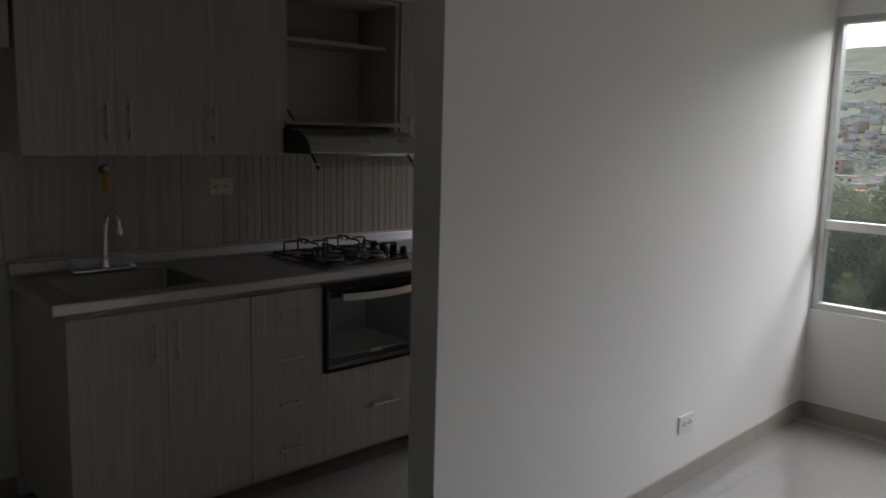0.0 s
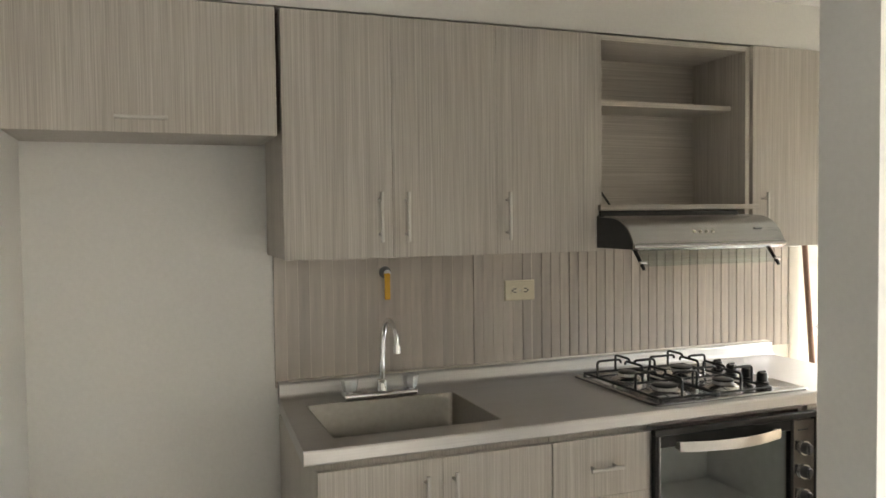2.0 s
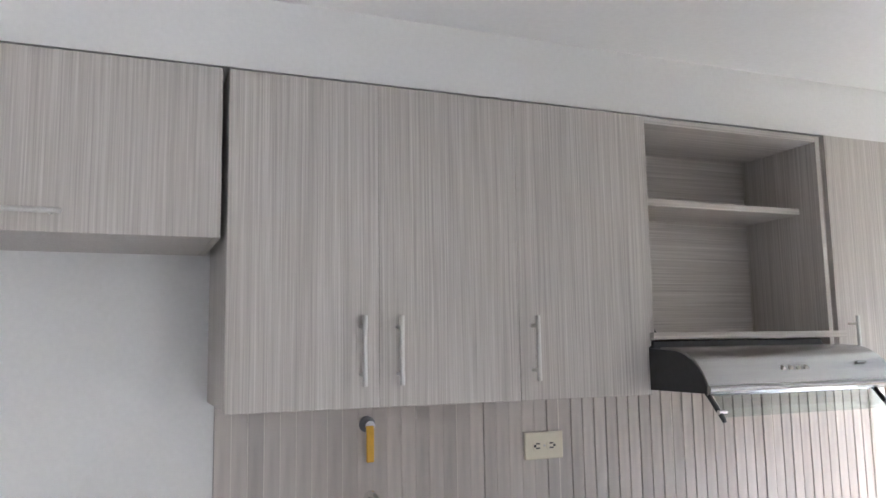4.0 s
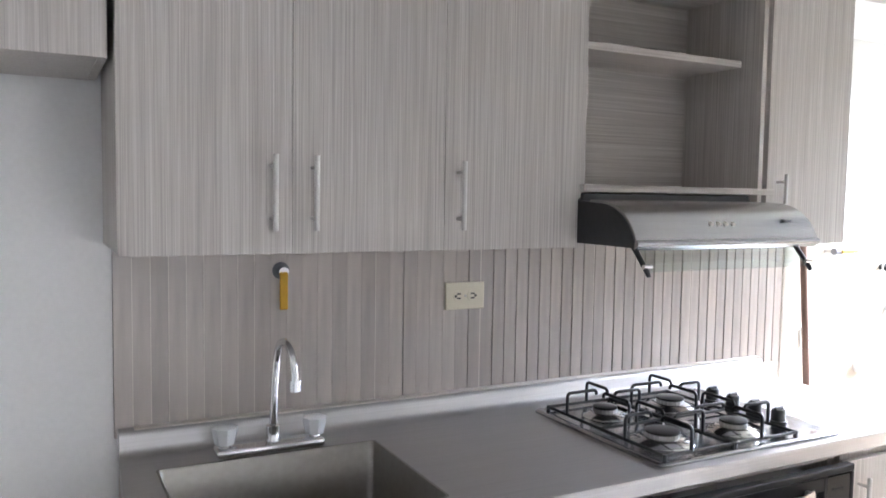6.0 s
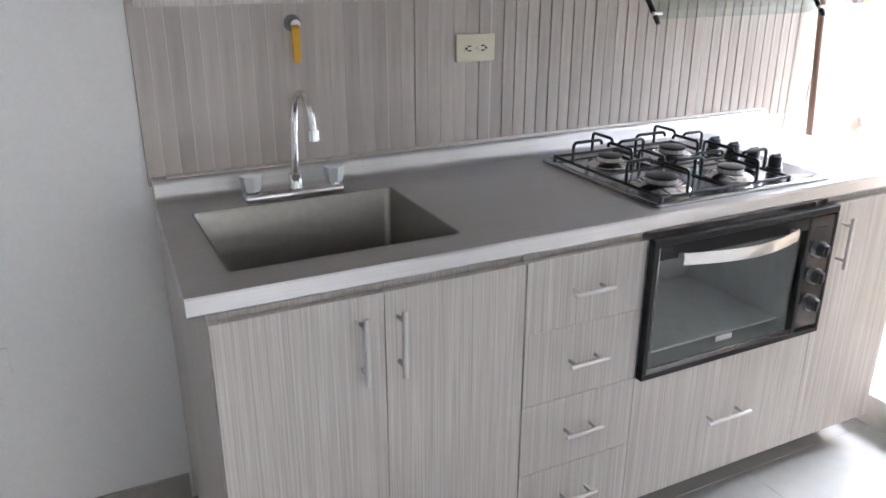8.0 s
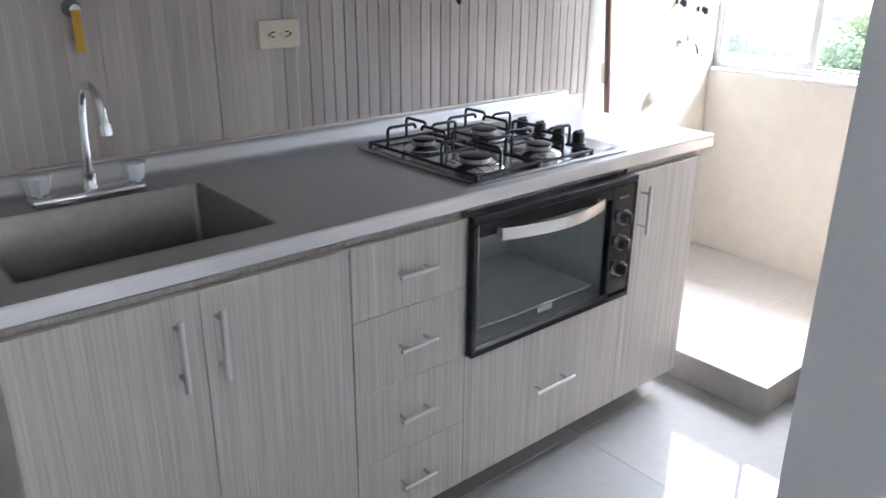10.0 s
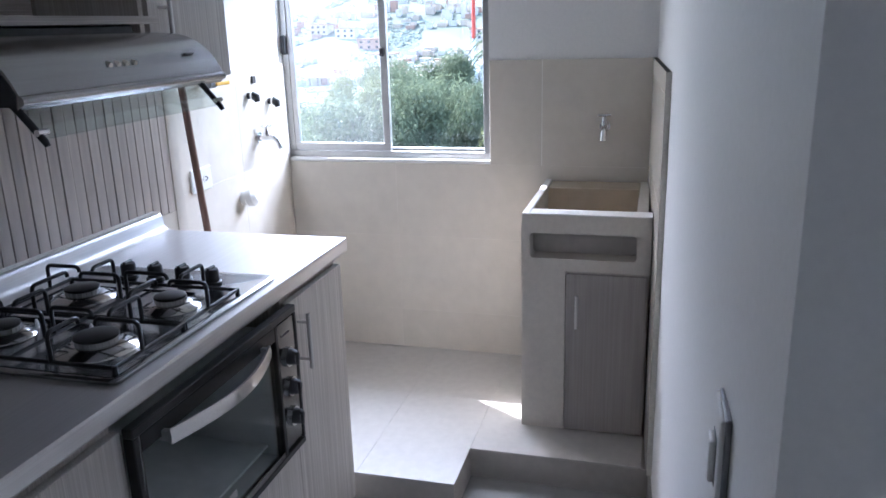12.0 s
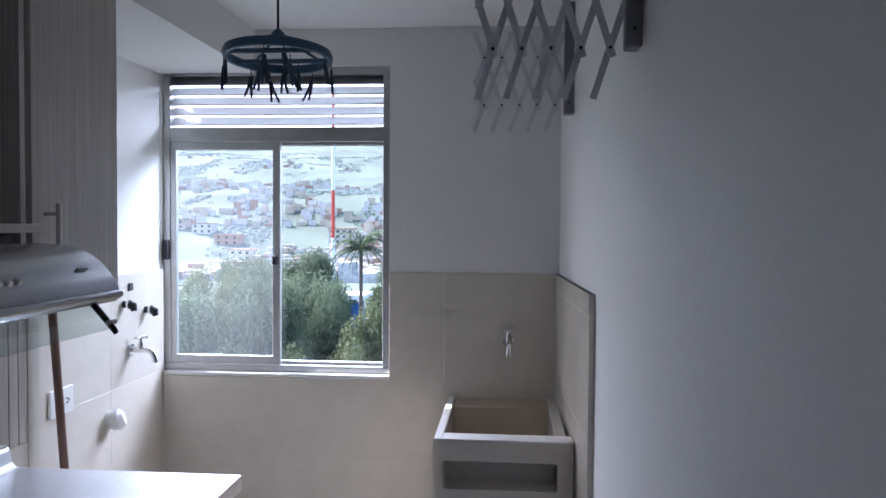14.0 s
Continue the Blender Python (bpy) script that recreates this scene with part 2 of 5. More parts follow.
def thing(name, at, label="", category="", group="", kind=""):
    ob = new(name)
    ob.empty_display_size = 0.1
    ob.location = at
    PLACES[ob] = Vector(at)
    return tagged(ob, label, category, group, kind)


def part(name, bm, material, parent=None, label="", smooth=False):
    """Links a bmesh, built in world metres, as ONE mesh object under a thing or a part."""
    base = PLACES[parent] if parent else Vector((0, 0, 0))
    bmesh.ops.translate(bm, verts=bm.verts, vec=-base)
    bmesh.ops.recalc_face_normals(bm, faces=bm.faces)
    me = bpy.data.meshes.new(name)
    if smooth:
        for f in bm.faces:
            f.smooth = True
        for e in bm.edges:
            if len(e.link_faces) == 2 and e.calc_face_angle(0) > 0.7:
                e.smooth = False
    bm.to_mesh(me)
    bm.free()
    me.materials.append(material)
    ob = new(name, me)
    PLACES[ob] = base
    if parent:
        ob.parent = parent
    if label:
        ob["label"] = label
    return ob


def solid(name, bm, material, label="", category="", group="", kind="", smooth=False):
    """A thing that is one mesh."""
    return tagged(part(name, bm, material, smooth=smooth), label, category, group, kind)


def box(bm, x0, x1, y0, y1, z0, z1, bevel=0.0, seg=1):
    vs = [bm.verts.new((x, y, z)) for x in (x0, x1) for y in (y0, y1) for z in (z0, z1)]
    fs = [bm.faces.new([vs[i] for i in q]) for q in ((0, 1, 3, 2), (4, 6, 7, 5), (0, 4, 5, 1), (2, 3, 7, 6), (0, 2, 6, 4), (1, 5, 7, 3))]
    if bevel:
        bmesh.ops.bevel(bm, geom=list({e for f in fs for e in f.edges}), offset=bevel, segments=seg, affect="EDGES", profile=0.5)
    return bm


def boxed(x0, x1, y0, y1, z0, z1, bevel=0.0, seg=1):
    return box(bmesh.new(), x0, x1, y0, y1, z0, z1, bevel, seg)


def prism(bm, outline, z0, z1):
    lo = [bm.verts.new((x, y, z0)) for x, y in outline]
    hi = [bm.verts.new((x, y, z1)) for x, y in outline]
    n = len(outline)
    bm.faces.new(lo[::-1]), bm.faces.new(hi)
    for i in range(n):
        bm.faces.new((lo[i], lo[(i + 1) % n], hi[(i + 1) % n], hi[i]))
    return bm


def extrude_x(bm, outline, x0, x1):
    a = [bm.verts.new((x0, y, z)) for y, z in outline]
    b = [bm.verts.new((x1, y, z)) for y, z in outline]
    n = len(outline)
    bm.faces.new(a), bm.faces.new(b[::-1])
    for i in range(n):
        bm.faces.new((a[i], b[i], b[(i + 1) % n], a[(i + 1) % n]))
    return bm


def tube(bm, pts, r, seg=10, caps=True):
    """A round bar along a line of points; r may be one radius or one for each point."""
    pts = [Vector(p) for p in pts]
    rad = r if isinstance(r, (list, tuple)) else [r] * len(pts)
    rings = []
    side = None
    for i, p in enumerate(pts):
        d = (pts[min(i + 1, len(pts) - 1)] - pts[max(i - 1, 0)]).normalized()
        if side is None:
            side = d.orthogonal().normalized()
        else:
            side = (side - d * side.dot(d)).normalized()
        up = d.cross(side)
        rings.append([bm.verts.new(p + (side * math.cos(a) + up * math.sin(a)) * rad[i]) for a in [2 * math.pi * k / seg for k in range(seg)]])
    for a, b in zip(rings, rings[1:]):
        for k in range(seg):
            bm.faces.new((a[k], a[(k + 1) % seg], b[(k + 1) % seg], b[k]))
    if caps:
        bm.faces.new(rings[0][::-1]), bm.faces.new(rings[-1])
    return bm


def tubed(pts, r, seg=10):
    return tube(bmesh.new(), pts, r, seg)


def arc(p0, p1, p2, n=6):
    """Points of a smooth bend from p0 to p2 drawn towards p1."""
    p0, p1, p2 = Vector(p0), Vector(p1), Vector(p2)
    return [(1 - t) ** 2 * p0 + 2 * t * (1 - t) * p1 + t * t * p2 for t in [k / n for k in range(n + 1)]]


def bar_handle(parent, p0, p1, out, label="satin nickel bar handle"):
    """A straight bar on two short posts, standing off by the vector out."""
    p0, p1, out = Vector(p0), Vector(p1), Vector(out)
    bm = bmesh.new()
    tube(bm, [p0 + out, p1 + out], 0.0055, 10)
    for k in (0.16, 0.84):
        q = p0.lerp(p1, k)
        tube(bm, [q - out * 0.02, q + out], 0.0042, 8)
    return part("handle", bm, M_SATIN, parent, label, smooth=True)


def holed(x0, x1, y0, y1, z0, z1, hole):
    """A wall across x with one opening through it."""
    bm = bmesh.new()
    a, b, c, d = hole
    rings = [[bm.verts.new((x, y, z)) for y, z in q] for x in (x0, x1) for q in (((y0, z0), (y1, z0), (y1, z1), (y0, z1)), ((a, c), (b, c), (b, d), (a, d)))]
    for p, q in ((0, 1), (1, 3), (3, 2), (2, 0)):
        for k in range(4):
            m = (k + 1) % 4
            bm.faces.new((rings[p][k], rings[p][m], rings[q][m], rings[q][k]))
    return bm


# ---- structure ----
CEIL = 2.197
XW, XL = 3.035, 3.385          # window walls of the laundry and the living room
PK0, PK1, PL0, PL1 = (0.66, -1.570), (XW, -1.452), (0.66, -1.682), (XL, -1.613)
XJ = 2.190                    # where the kitchen wall steps back to the laundry wall


def kitchen_face(x):
    """The y of the partition's kitchen side."""
    return PK0[1] + (x - PK0[0]) * (PK1[1] - PK0[1]) / (PK1[0] - PK0[0])


def living_face(x):
    return PL0[1] + (x - PL0[0]) * (PL1[1] - PL0[1]) / (PL1[0] - PL0[0])



bm = boxed(-3.4, XJ, 0.004, 0.194, -0.1, CEIL + 0.1)
box(bm, XJ, XW + 0.10, 0.044, 0.194, -0.1, CEIL + 0.1)
solid("wall_north", bm, M_WALL, kind="structure")
# unseen walls added to close the room; their grey sets the bounced light
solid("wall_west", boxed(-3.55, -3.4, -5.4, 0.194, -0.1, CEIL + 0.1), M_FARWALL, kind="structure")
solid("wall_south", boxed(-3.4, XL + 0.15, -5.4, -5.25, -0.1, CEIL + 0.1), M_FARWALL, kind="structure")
solid("wall_niche", boxed(-0.815, -0.695, -0.72, 0.003, -0.1, CEIL + 0.1), M_WALL, kind="structure")
bm = prism(bmesh.new(), [PK0, PL0, PL1, (XL, PK1[1]), PK1], -0.1, CEIL + 0.1)
solid("wall_partition", bm, M_WALL, kind="structure")
# laundry window wall with its opening
WY0, WY1, WZ0, WZ1 = -0.830, 0.040, 0.918, 2.062
bm = holed(XW, XW + 0.10, PK1[1], 0.044, -0.1, CEIL + 0.1, (WY0, WY1, WZ0, WZ1))
solid("wall_laundry", bm, M_WALL, kind="structure")
# living room window wall
LY0, LY1, LZ0, LZ1 = -4.2, -1.618, 0.580, 2.060
bm = holed(XL, XL + 0.15, -5.25, PK1[1], -0.1, CEIL + 0.1, (LY0, LY1, LZ0, LZ1))
solid("wall_living", bm, M_WALL, kind="structure")
solid("ceiling", boxed(-3.55, XL + 0.15, -5.4, 0.194, CEIL, CEIL + 0.12), M_CEIL, kind="structure")
bm = bmesh.new()
box(bm, -0.694, XW - 0.001, -0.322, 0.003, 2.038, CEIL)
box(bm, XJ + 0.001, XW - 0.001, 0.003, 0.043, 2.038, CEIL)
solid("soffit", bm, M_WALL, kind="structure")
floor = solid("floor", boxed(-3.55, XL + 0.15, -5.4, 0.194, -0.12, -0.0018), M_GROUT, kind="structure")
# raised laundry floor, with a notch before the tub
SX0, SX1, SY, SZ = 2.038, 2.254, -0.917, 0.102
slab = solid("laundry_step", prism(bmesh.new(), [(SX0, 0.003), (SX0, SY), (SX1, SY), (SX1, kitchen_face(SX1)), PK1, (XW, 0.044)], -0.006, SZ - 0.005), M_RISER, kind="structure")

# skirting
def skirting(x0, y0, x1, y1, inward):
    d = Vector((x1 - x0, y1 - y0, 0))
    n = max(1, round(d.length / 0.6))
    t = Vector((*inward, 0)).normalized() * 0.009
    base = tagged(new("baseboard"), kind="structure")
    PLACES[base] = Vector((0, 0, 0))
    u = d.normalized()
    for i in range(n):
        a = Vector((x0, y0, 0)) + d * (i / n) + u * 0.0008
        b = Vector((x0, y0, 0)) + d * ((i + 1) / n) - u * 0.0008
        bm = prism(bmesh.new(), [(p.x, p.y) for p in (a, b, b + t, a + t)], -0.004, 0.082)
        part("tile", bm, M_SKIRT, base)


skirting(-0.694, 0.003, 0.022, 0.003, (0, -1))
skirting(-3.399, -5.2, -3.399, -0.01, (1, 0))
skirting(0.67, living_face(0.67) - 0.001, XL - 0.012, PL1[1] - 0.001, (0, -1))
skirting(XL + 0.001, -1.625, XL + 0.001, -5.2, (-1, 0))
skirting(-3.38, -5.249, XL - 0.02, -5.249, (0, 1))
skirting(0.659, -1.572, 0.659, -1.680, (-1, 0))
skirting(0.67, kitchen_face(0.67) + 0.0008, SX1 - 0.004, kitchen_face(SX1 - 0.004) + 0.0008, (0, 1))


# ---- windows ----
def ring(bm, x0, x1, y0, y1, z0, z1, w, bevel=0.002):
    box(bm, x0, x1, y0, y1, z0, z0 + w, bevel)
    box(bm, x0, x1, y0, y1, z1 - w, z1, bevel)
    box(bm, x0, x1, y0, y0 + w, z0 + w, z1 - w, bevel)
    box(bm, x0, x1, y1 - w, y1, z0 + w, z1 - w, bevel)
    return bm


def window_pane(parent, x, y0, y1, z0, z1, glass=None):
    ob = part("pane", boxed(x - 0.002, x + 0.002, y0, y1, z0, z1), glass or M_PANE, parent)
    ob.visible_shadow = False
    return ob


w1 = thing("window_1", (XW, (WY0 + WY1) / 2, WZ0), "grey aluminium sliding window with louvres above", "window", kind="structure")
bm = ring(bmesh.new(), XW + 0.02, XW + 0.085, WY0, WY1, WZ0, WZ1, 0.028)
box(bm, XW + 0.02, XW + 0.085, WY0 + 0.028, WY1 - 0.028, 1.786, 1.840, 0.002)
part("window_frame", bm, M_ALU, w1)
bm = ring(bmesh.new(), XW + 0.024, XW + 0.048, -0.412, 0.022, 0.948, 1.786, 0.030)
sash = part("sash", bm, M_ALU, w1)
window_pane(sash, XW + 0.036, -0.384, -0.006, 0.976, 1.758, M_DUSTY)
part("latch", boxed(XW + 0.010, XW + 0.026, -0.402, -0.384, 1.325, 1.360, 0.004), M_BLKPL, sash)
bm = ring(bmesh.new(), XW + 0.054, XW + 0.08, -0.808, -0.390, 0.946, 1.786, 0.011)
fixed = part("fixed_sash", bm, M_ALU, w1)
window_pane(fixed, XW + 0.067, -0.799, -0.399, 0.955, 1.777)
for k in range(5):
    z = 1.858 + k * 0.0375
    bm = bmesh.new()
    vs = [bm.verts.new((x, y, zz)) for y in (WY0 + 0.028, WY1 - 0.028) for x, zz in ((XW + 0.028, z - 0.006), (XW + 0.032, z - 0.010), (XW + 0.070, z + 0.022), (XW + 0.066, z + 0.026))]
    for q in ((0, 1, 2, 3), (7, 6, 5, 4), (0, 4, 5, 1), (1, 5, 6, 2), (2, 6, 7, 3), (3, 7, 4, 0)):
        bm.faces.new([vs[i] for i in q])
    part("slat", bm, M_SLAT, w1)
part("knob", boxed(XW - 0.002, XW + 0.022, 0.016, 0.036, 1.34, 1.415, 0.006, 2), M_BLKPL, w1, "black plastic window lock")
part("window_sill", boxed(XW - 0.012, XW + 0.02, WY0 - 0.004, 0.028, WZ0 - 0.012, WZ0 + 0.003, 0.003), M_WALL, w1, "white painted sill")

w2 = thing("window_2", (XL, (LY0 + LY1) / 2, LZ0), "large grey aluminium window with a low rail", "window", kind="structure")
bm = ring(bmesh.new(), XL + 0.02, XL + 0.08, LY0, LY1, LZ0, LZ1, 0.032)
box(bm, XL + 0.02, XL + 0.08, LY0 + 0.032, LY1 - 0.032, 1.000, 1.046, 0.002)
for y in (-2.48, -3.34):
    box(bm, XL + 0.022, XL + 0.078, y - 0.02, y + 0.02, 1.046, LZ1 - 0.032, 0.002)
part("window_frame", bm, M_ALU, w2)
window_pane(w2, XL + 0.05, LY0 + 0.032, LY1 - 0.032, LZ0 + 0.032, 1.000)
for a, b in ((LY0 + 0.032, -3.36), (-3.32, -2.50), (-2.46, LY1 - 0.032)):
    window_pane(w2, XL + 0.05, a, b, 1.046, LZ1 - 0.032)

# ---- base cabinets ----
FY = -0.630                   # front of the base doors
BT, BB = 0.812, 0.080


def panel(parent, name, x0, x1, y0, y1, z0, z1, mat=None, bevel=0.0008, label=""):
    return part(name, boxed(x0, x1, y0, y1, z0, z1, bevel), mat or M_LAM, parent, label)


def base_unit(x0, x1, label, front_top=0.8285):
    th = thing("base_cabinet", ((x0 + x1) / 2, -0.32, 0.0), label, "cabinet", "kitchen base cabinets")
    panel(th, "side_panel", x0 + 0.001, x0 + 0.017, -0.589, -0.02, BB, 0.818, bevel=0.001)
    panel(th, "side_panel", x1 - 0.017, x1 - 0.001, -0.589, -0.02, BB, 0.818, bevel=0.001)
    panel(th, "bottom_panel", x0 + 0.0175, x1 - 0.0175, -0.589, -0.035, BB, BB + 0.016, bevel=0.001)
    panel(th, "back_panel", x0 + 0.0175, x1 - 0.0175, -0.034, -0.022, BB, 0.818, bevel=0.001)
    panel(th, "front_panel", x0 + 0.001, x1 - 0.001, -0.6085, -0.5895, BB, front_top, bevel=0)
    part("plinth", boxed(x0 + 0.001, x1 - 0.001, -0.50, -0.482, 0.0, BB), M_EDGE, th, "recessed plinth in shade")
    return th


u1 = base_unit(0.026, 0.6845, "grey-beige streaked laminate sink cabinet with two doors")
for x0, x1, hx in ((0.0275, 0.3585, 0.310), (0.3600, 0.6835, 0.389)):
    d = panel(u1, "door", x0, x1, FY, FY + 0.018, BB, BT)
    bar_handle(d, (hx, FY, 0.777), (hx, FY, 0.632), (0, -0.030, 0))
u2 = base_unit(0.685, 1.0085, "grey-beige streaked laminate drawer cabinet with four drawers")
for z0, z1, hz in ((0.6415, BT, 0.728), (0.4575, 0.6405, 0.551), (0.2690, 0.4565, 0.366), (BB, 0.2680, 0.180)):
    d = panel(u2, "drawer_front", 0.6865, 1.0080, FY, FY + 0.018, z0, z1)
    bar_handle(d, (0.794, FY, hz), (0.899, FY, hz), (0, -0.030, 0))
u3 = base_unit(1.009, 1.6245, "grey-beige streaked laminate cabinet housing the oven, drawer below", 0.4505)
panel(u3, "top_rail", 1.0265, 1.607, -0.6085, -0.5895, 0.8175, 0.8285, bevel=0)
d = panel(u3, "drawer_front", 1.0092, 1.6242, FY, FY + 0.018, BB, 0.450)
bar_handle(d, (1.250, FY, 0.267), (1.402, FY, 0.267), (0, -0.030, 0))
u4 = base_unit(1.625, 1.9585, "grey-beige streaked laminate narrow cabinet with one door")
d = panel(u4, "door", 1.6252, 1.9570, FY, FY + 0.018, BB, BT)
bar_handle(d, (1.672, FY, 0.774), (1.672, FY, 0.630), (0, -0.030, 0))

# ---- worktop with sink bowl ----
CT = 0.870
KX0, KX1, KY0, KY1 = 0.090, 0.570, -0.541, -0.162
CX0, CX1, CY0 = -0.006, 2.020, -0.627
CBX = 0.027                   # the left end runs in towards the wall
top = thing("worktop", (1.0, -0.32, 0.826), "brushed stainless steel worktop with upstand and sunken sink bowl", "worktop")
bm = bmesh.new()
# sheet with the sink's opening
xs, ys = [CX0, KX0, KX1, CX1], [CY0, KY0, KY1, -0.062]


def left_end(y):
    return CX0 + (CBX - CX0) * (y - CY0) / (-0.030 - CY0)


grid = {(i, j): bm.verts.new((x if i else left_end(y), y, CT)) for i, x in enumerate(xs) for j, y in enumerate(ys)}
for i in range(3):
    for j in range(3):
        if (i, j) != (1, 1):
            bm.faces.new((grid[i, j], grid[i + 1, j], grid[i + 1, j + 1], grid[i, j + 1]))
part("top_sheet", bm, M_STEEL, top)
# rounded front and end lips
lip = [(CY0 + 0.006, CT), (CY0 + 0.002, CT - 0.002), (CY0, CT - 0.007), (CY0, 0.834), (CY0 + 0.004, 0.829), (CY0 + 0.022, 0.829), (CY0 + 0.022, CT - 0.004), (CY0 + 0.02, CT - 0.001)]
part("front_lip", extrude_x(bmesh.new(), lip, CX0, CX1), M_STEEL, top)
part("end_lip", boxed(CX1 - 0.02, CX1, CY0 + 0.022, -0.031, 0.829, CT - 0.001, 0.002), M_STEEL, top)
bm = prism(bmesh.new(), [(left_end(y) + d, y) for d, y in ((0, CY0 + 0.022), (0.02, CY0 + 0.022), (0.02, -0.031), (0, -0.031))], 0.829, CT - 0.001)
part("end_lip", bm, M_STEEL, top)
part("backing_board", boxed(CX0 + 0.021, CX1 - 0.021, CY0 + 0.024, KY0 - 0.004, 0.826, CT - 0.004), M_EDGE, top)
up = [(-0.062, CT), (-0.052, CT + 0.002), (-0.044, CT + 0.007), (-0.039, CT + 0.015), (-0.036, CT + 0.040), (-0.032, CT + 0.048), (-0.024, CT + 0.052), (0.0, CT + 0.052), (0.0, CT - 0.02), (-0.062, CT - 0.02)]
part("upstand", extrude_x(bmesh.new(), up, CBX, CX1), M_STEEL, top, smooth=True)
# bowl with rounded corners
bm = bmesh.new()


def rounded(x0, x1, y0, y1, r, z, n=5):
    pts = []
    for cx, cy, a0 in ((x1 - r, y1 - r, 0), (x0 + r, y1 - r, 90), (x0 + r, y0 + r, 180), (x1 - r, y0 + r, 270)):
        for k in range(n + 1):
            a = radians(a0 + 90 * k / n)
            pts.append((cx + r * math.cos(a), cy + r * math.sin(a), z))
    return pts


rings = []
for inset, z, r in ((-0.004, CT + 0.0012, 0.012), (0.0, CT + 0.001, 0.012), (0.003, CT - 0.004, 0.012), (0.006, CT - 0.145, 0.016), (0.012, CT - 0.163, 0.018), (0.026, CT - 0.170, 0.016)):
    rings.append([bm.verts.new(p) for p in rounded(KX0 + inset, KX1 - inset, KY0 + inset, KY1 - inset, r, z)])
for a, b in zip(rings, rings[1:]):
    for k in range(len(a)):
        bm.faces.new((a[k], a[(k + 1) % len(a)], b[(k + 1) % len(a)], b[k]))
bm.faces.new(rings[-1])
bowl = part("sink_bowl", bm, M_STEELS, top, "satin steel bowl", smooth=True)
bm = tubed([(0.322, -0.36, CT - 0.1695), (0.322, -0.36, CT - 0.166)], [0.042, 0.036], 20)
tube(bm, [(0.322, -0.36, CT - 0.166), (0.322, -0.36, CT - 0.163)], [0.02, 0.012], 16)
part("drain", bm, M_CHROME, bowl, smooth=True)

# ---- kitchen tap ----
tap = thing("kitchen_tap", (0.335, -0.105, CT), "chrome two-handle kitchen tap with swan neck", "tap")
bm = boxed(0.211, 0.455, -0.160, -0.106, CT + 0.001, CT + 0.022, 0.009, 3)
part("deck", bm, M_CHROME, tap, smooth=True)
bm = tubed([(0.341, -0.125, CT + 0.02), (0.341, -0.125, CT + 0.03), (0.341, -0.125, CT + 0.055), (0.341, -0.125, CT + 0.058)], [0.019, 0.016, 0.016, 0.011], 18)
part("collar", bm, M_CHROME, tap, smooth=True)
pts = [(0.341, -0.125, CT + 0.05), (0.344, -0.125, CT + 0.14)] + arc((0.347, -0.125, CT + 0.182), (0.352, -0.125, CT + 0.257), (0.356, -0.180, CT + 0.250), 8) + arc((0.357, -0.190, CT + 0.246), (0.359, -0.228, CT + 0.234), (0.359, -0.234, CT + 0.172), 6)
part("spout", tubed(pts, [0.0092] * 10 + [0.0086] * (len(pts) - 10), 14), M_CHROME, tap, smooth=True)
part("nozzle", tubed([(0.359, -0.2335, CT + 0.180), (0.359, -0.2345, CT + 0.156)], 0.0135, 16), M_CHROME, tap, smooth=True)
for hx in (0.234, 0.438):
    bm = tubed([(hx, -0.128, CT + 0.02), (hx, -0.128, CT + 0.032)], 0.013, 14)
    part("handle_base", bm, M_CHROME, tap, smooth=True)
    bm = bmesh.new()
    for k, (z, r) in enumerate(((0.026, 0.017), (0.029, 0.021), (0.057, 0.027), (0.064, 0.027), (0.066, 0.021))):
        vs = [bm.verts.new((hx + r * (1 + 0.06 * math.cos(8 * a)) * math.cos(a), -0.128 + r * (1 + 0.06 * math.cos(8 * a)) * math.sin(a), CT + z)) for a in [2 * math.pi * q / 32 for q in range(32)]]
        if k:
            for q in range(32):
                bm.faces.new((old[q], old[(q + 1) % 32], vs[(q + 1) % 32], vs[q]))
        old = vs
    bm.faces.new(old)
    part("handle", bm, M_ACRYL, tap, "frosted acrylic knob handle", smooth=True)

# ---- gas hob ----
HX0, HX1, HY0, HY1 = 1.052, 1.644, -0.601, -0.112
hob = thing("gas_hob", ((HX0 + HX1) / 2, (HY0 + HY1) / 2, CT), "stainless steel gas hob with four burners and black wire grates", "hob")
bm = bmesh.new()
rings = []
for inset, z in ((0.0, CT + 0.001), (0.0, CT + 0.006), (0.004, CT + 0.009), (0.014, CT + 0.009), (0.022, CT + 0.006)):
    rings.append([bm.verts.new(p) for p in rounded(HX0 + inset, HX1 - inset, HY0 + inset, HY1 - inset, 0.016, z, 4)])
for a, b in zip(rings, rings[1:]):
    for k in range(len(a)):
        bm.faces.new((a[k], a[(k + 1) % len(a)], b[(k + 1) % len(a)], b[k]))
bm.faces.new(rings[-1])
bm.faces.new(rings[0][::-1])
part("tray", bm, M_TRAY, hob, smooth=True)
BURN = [(1.182, -0.463, 0.044), (1.406, -0.472, 0.036), (1.194, -0.238, 0.034), (1.420, -0.238, 0.040)]
Z0 = CT + 0.006
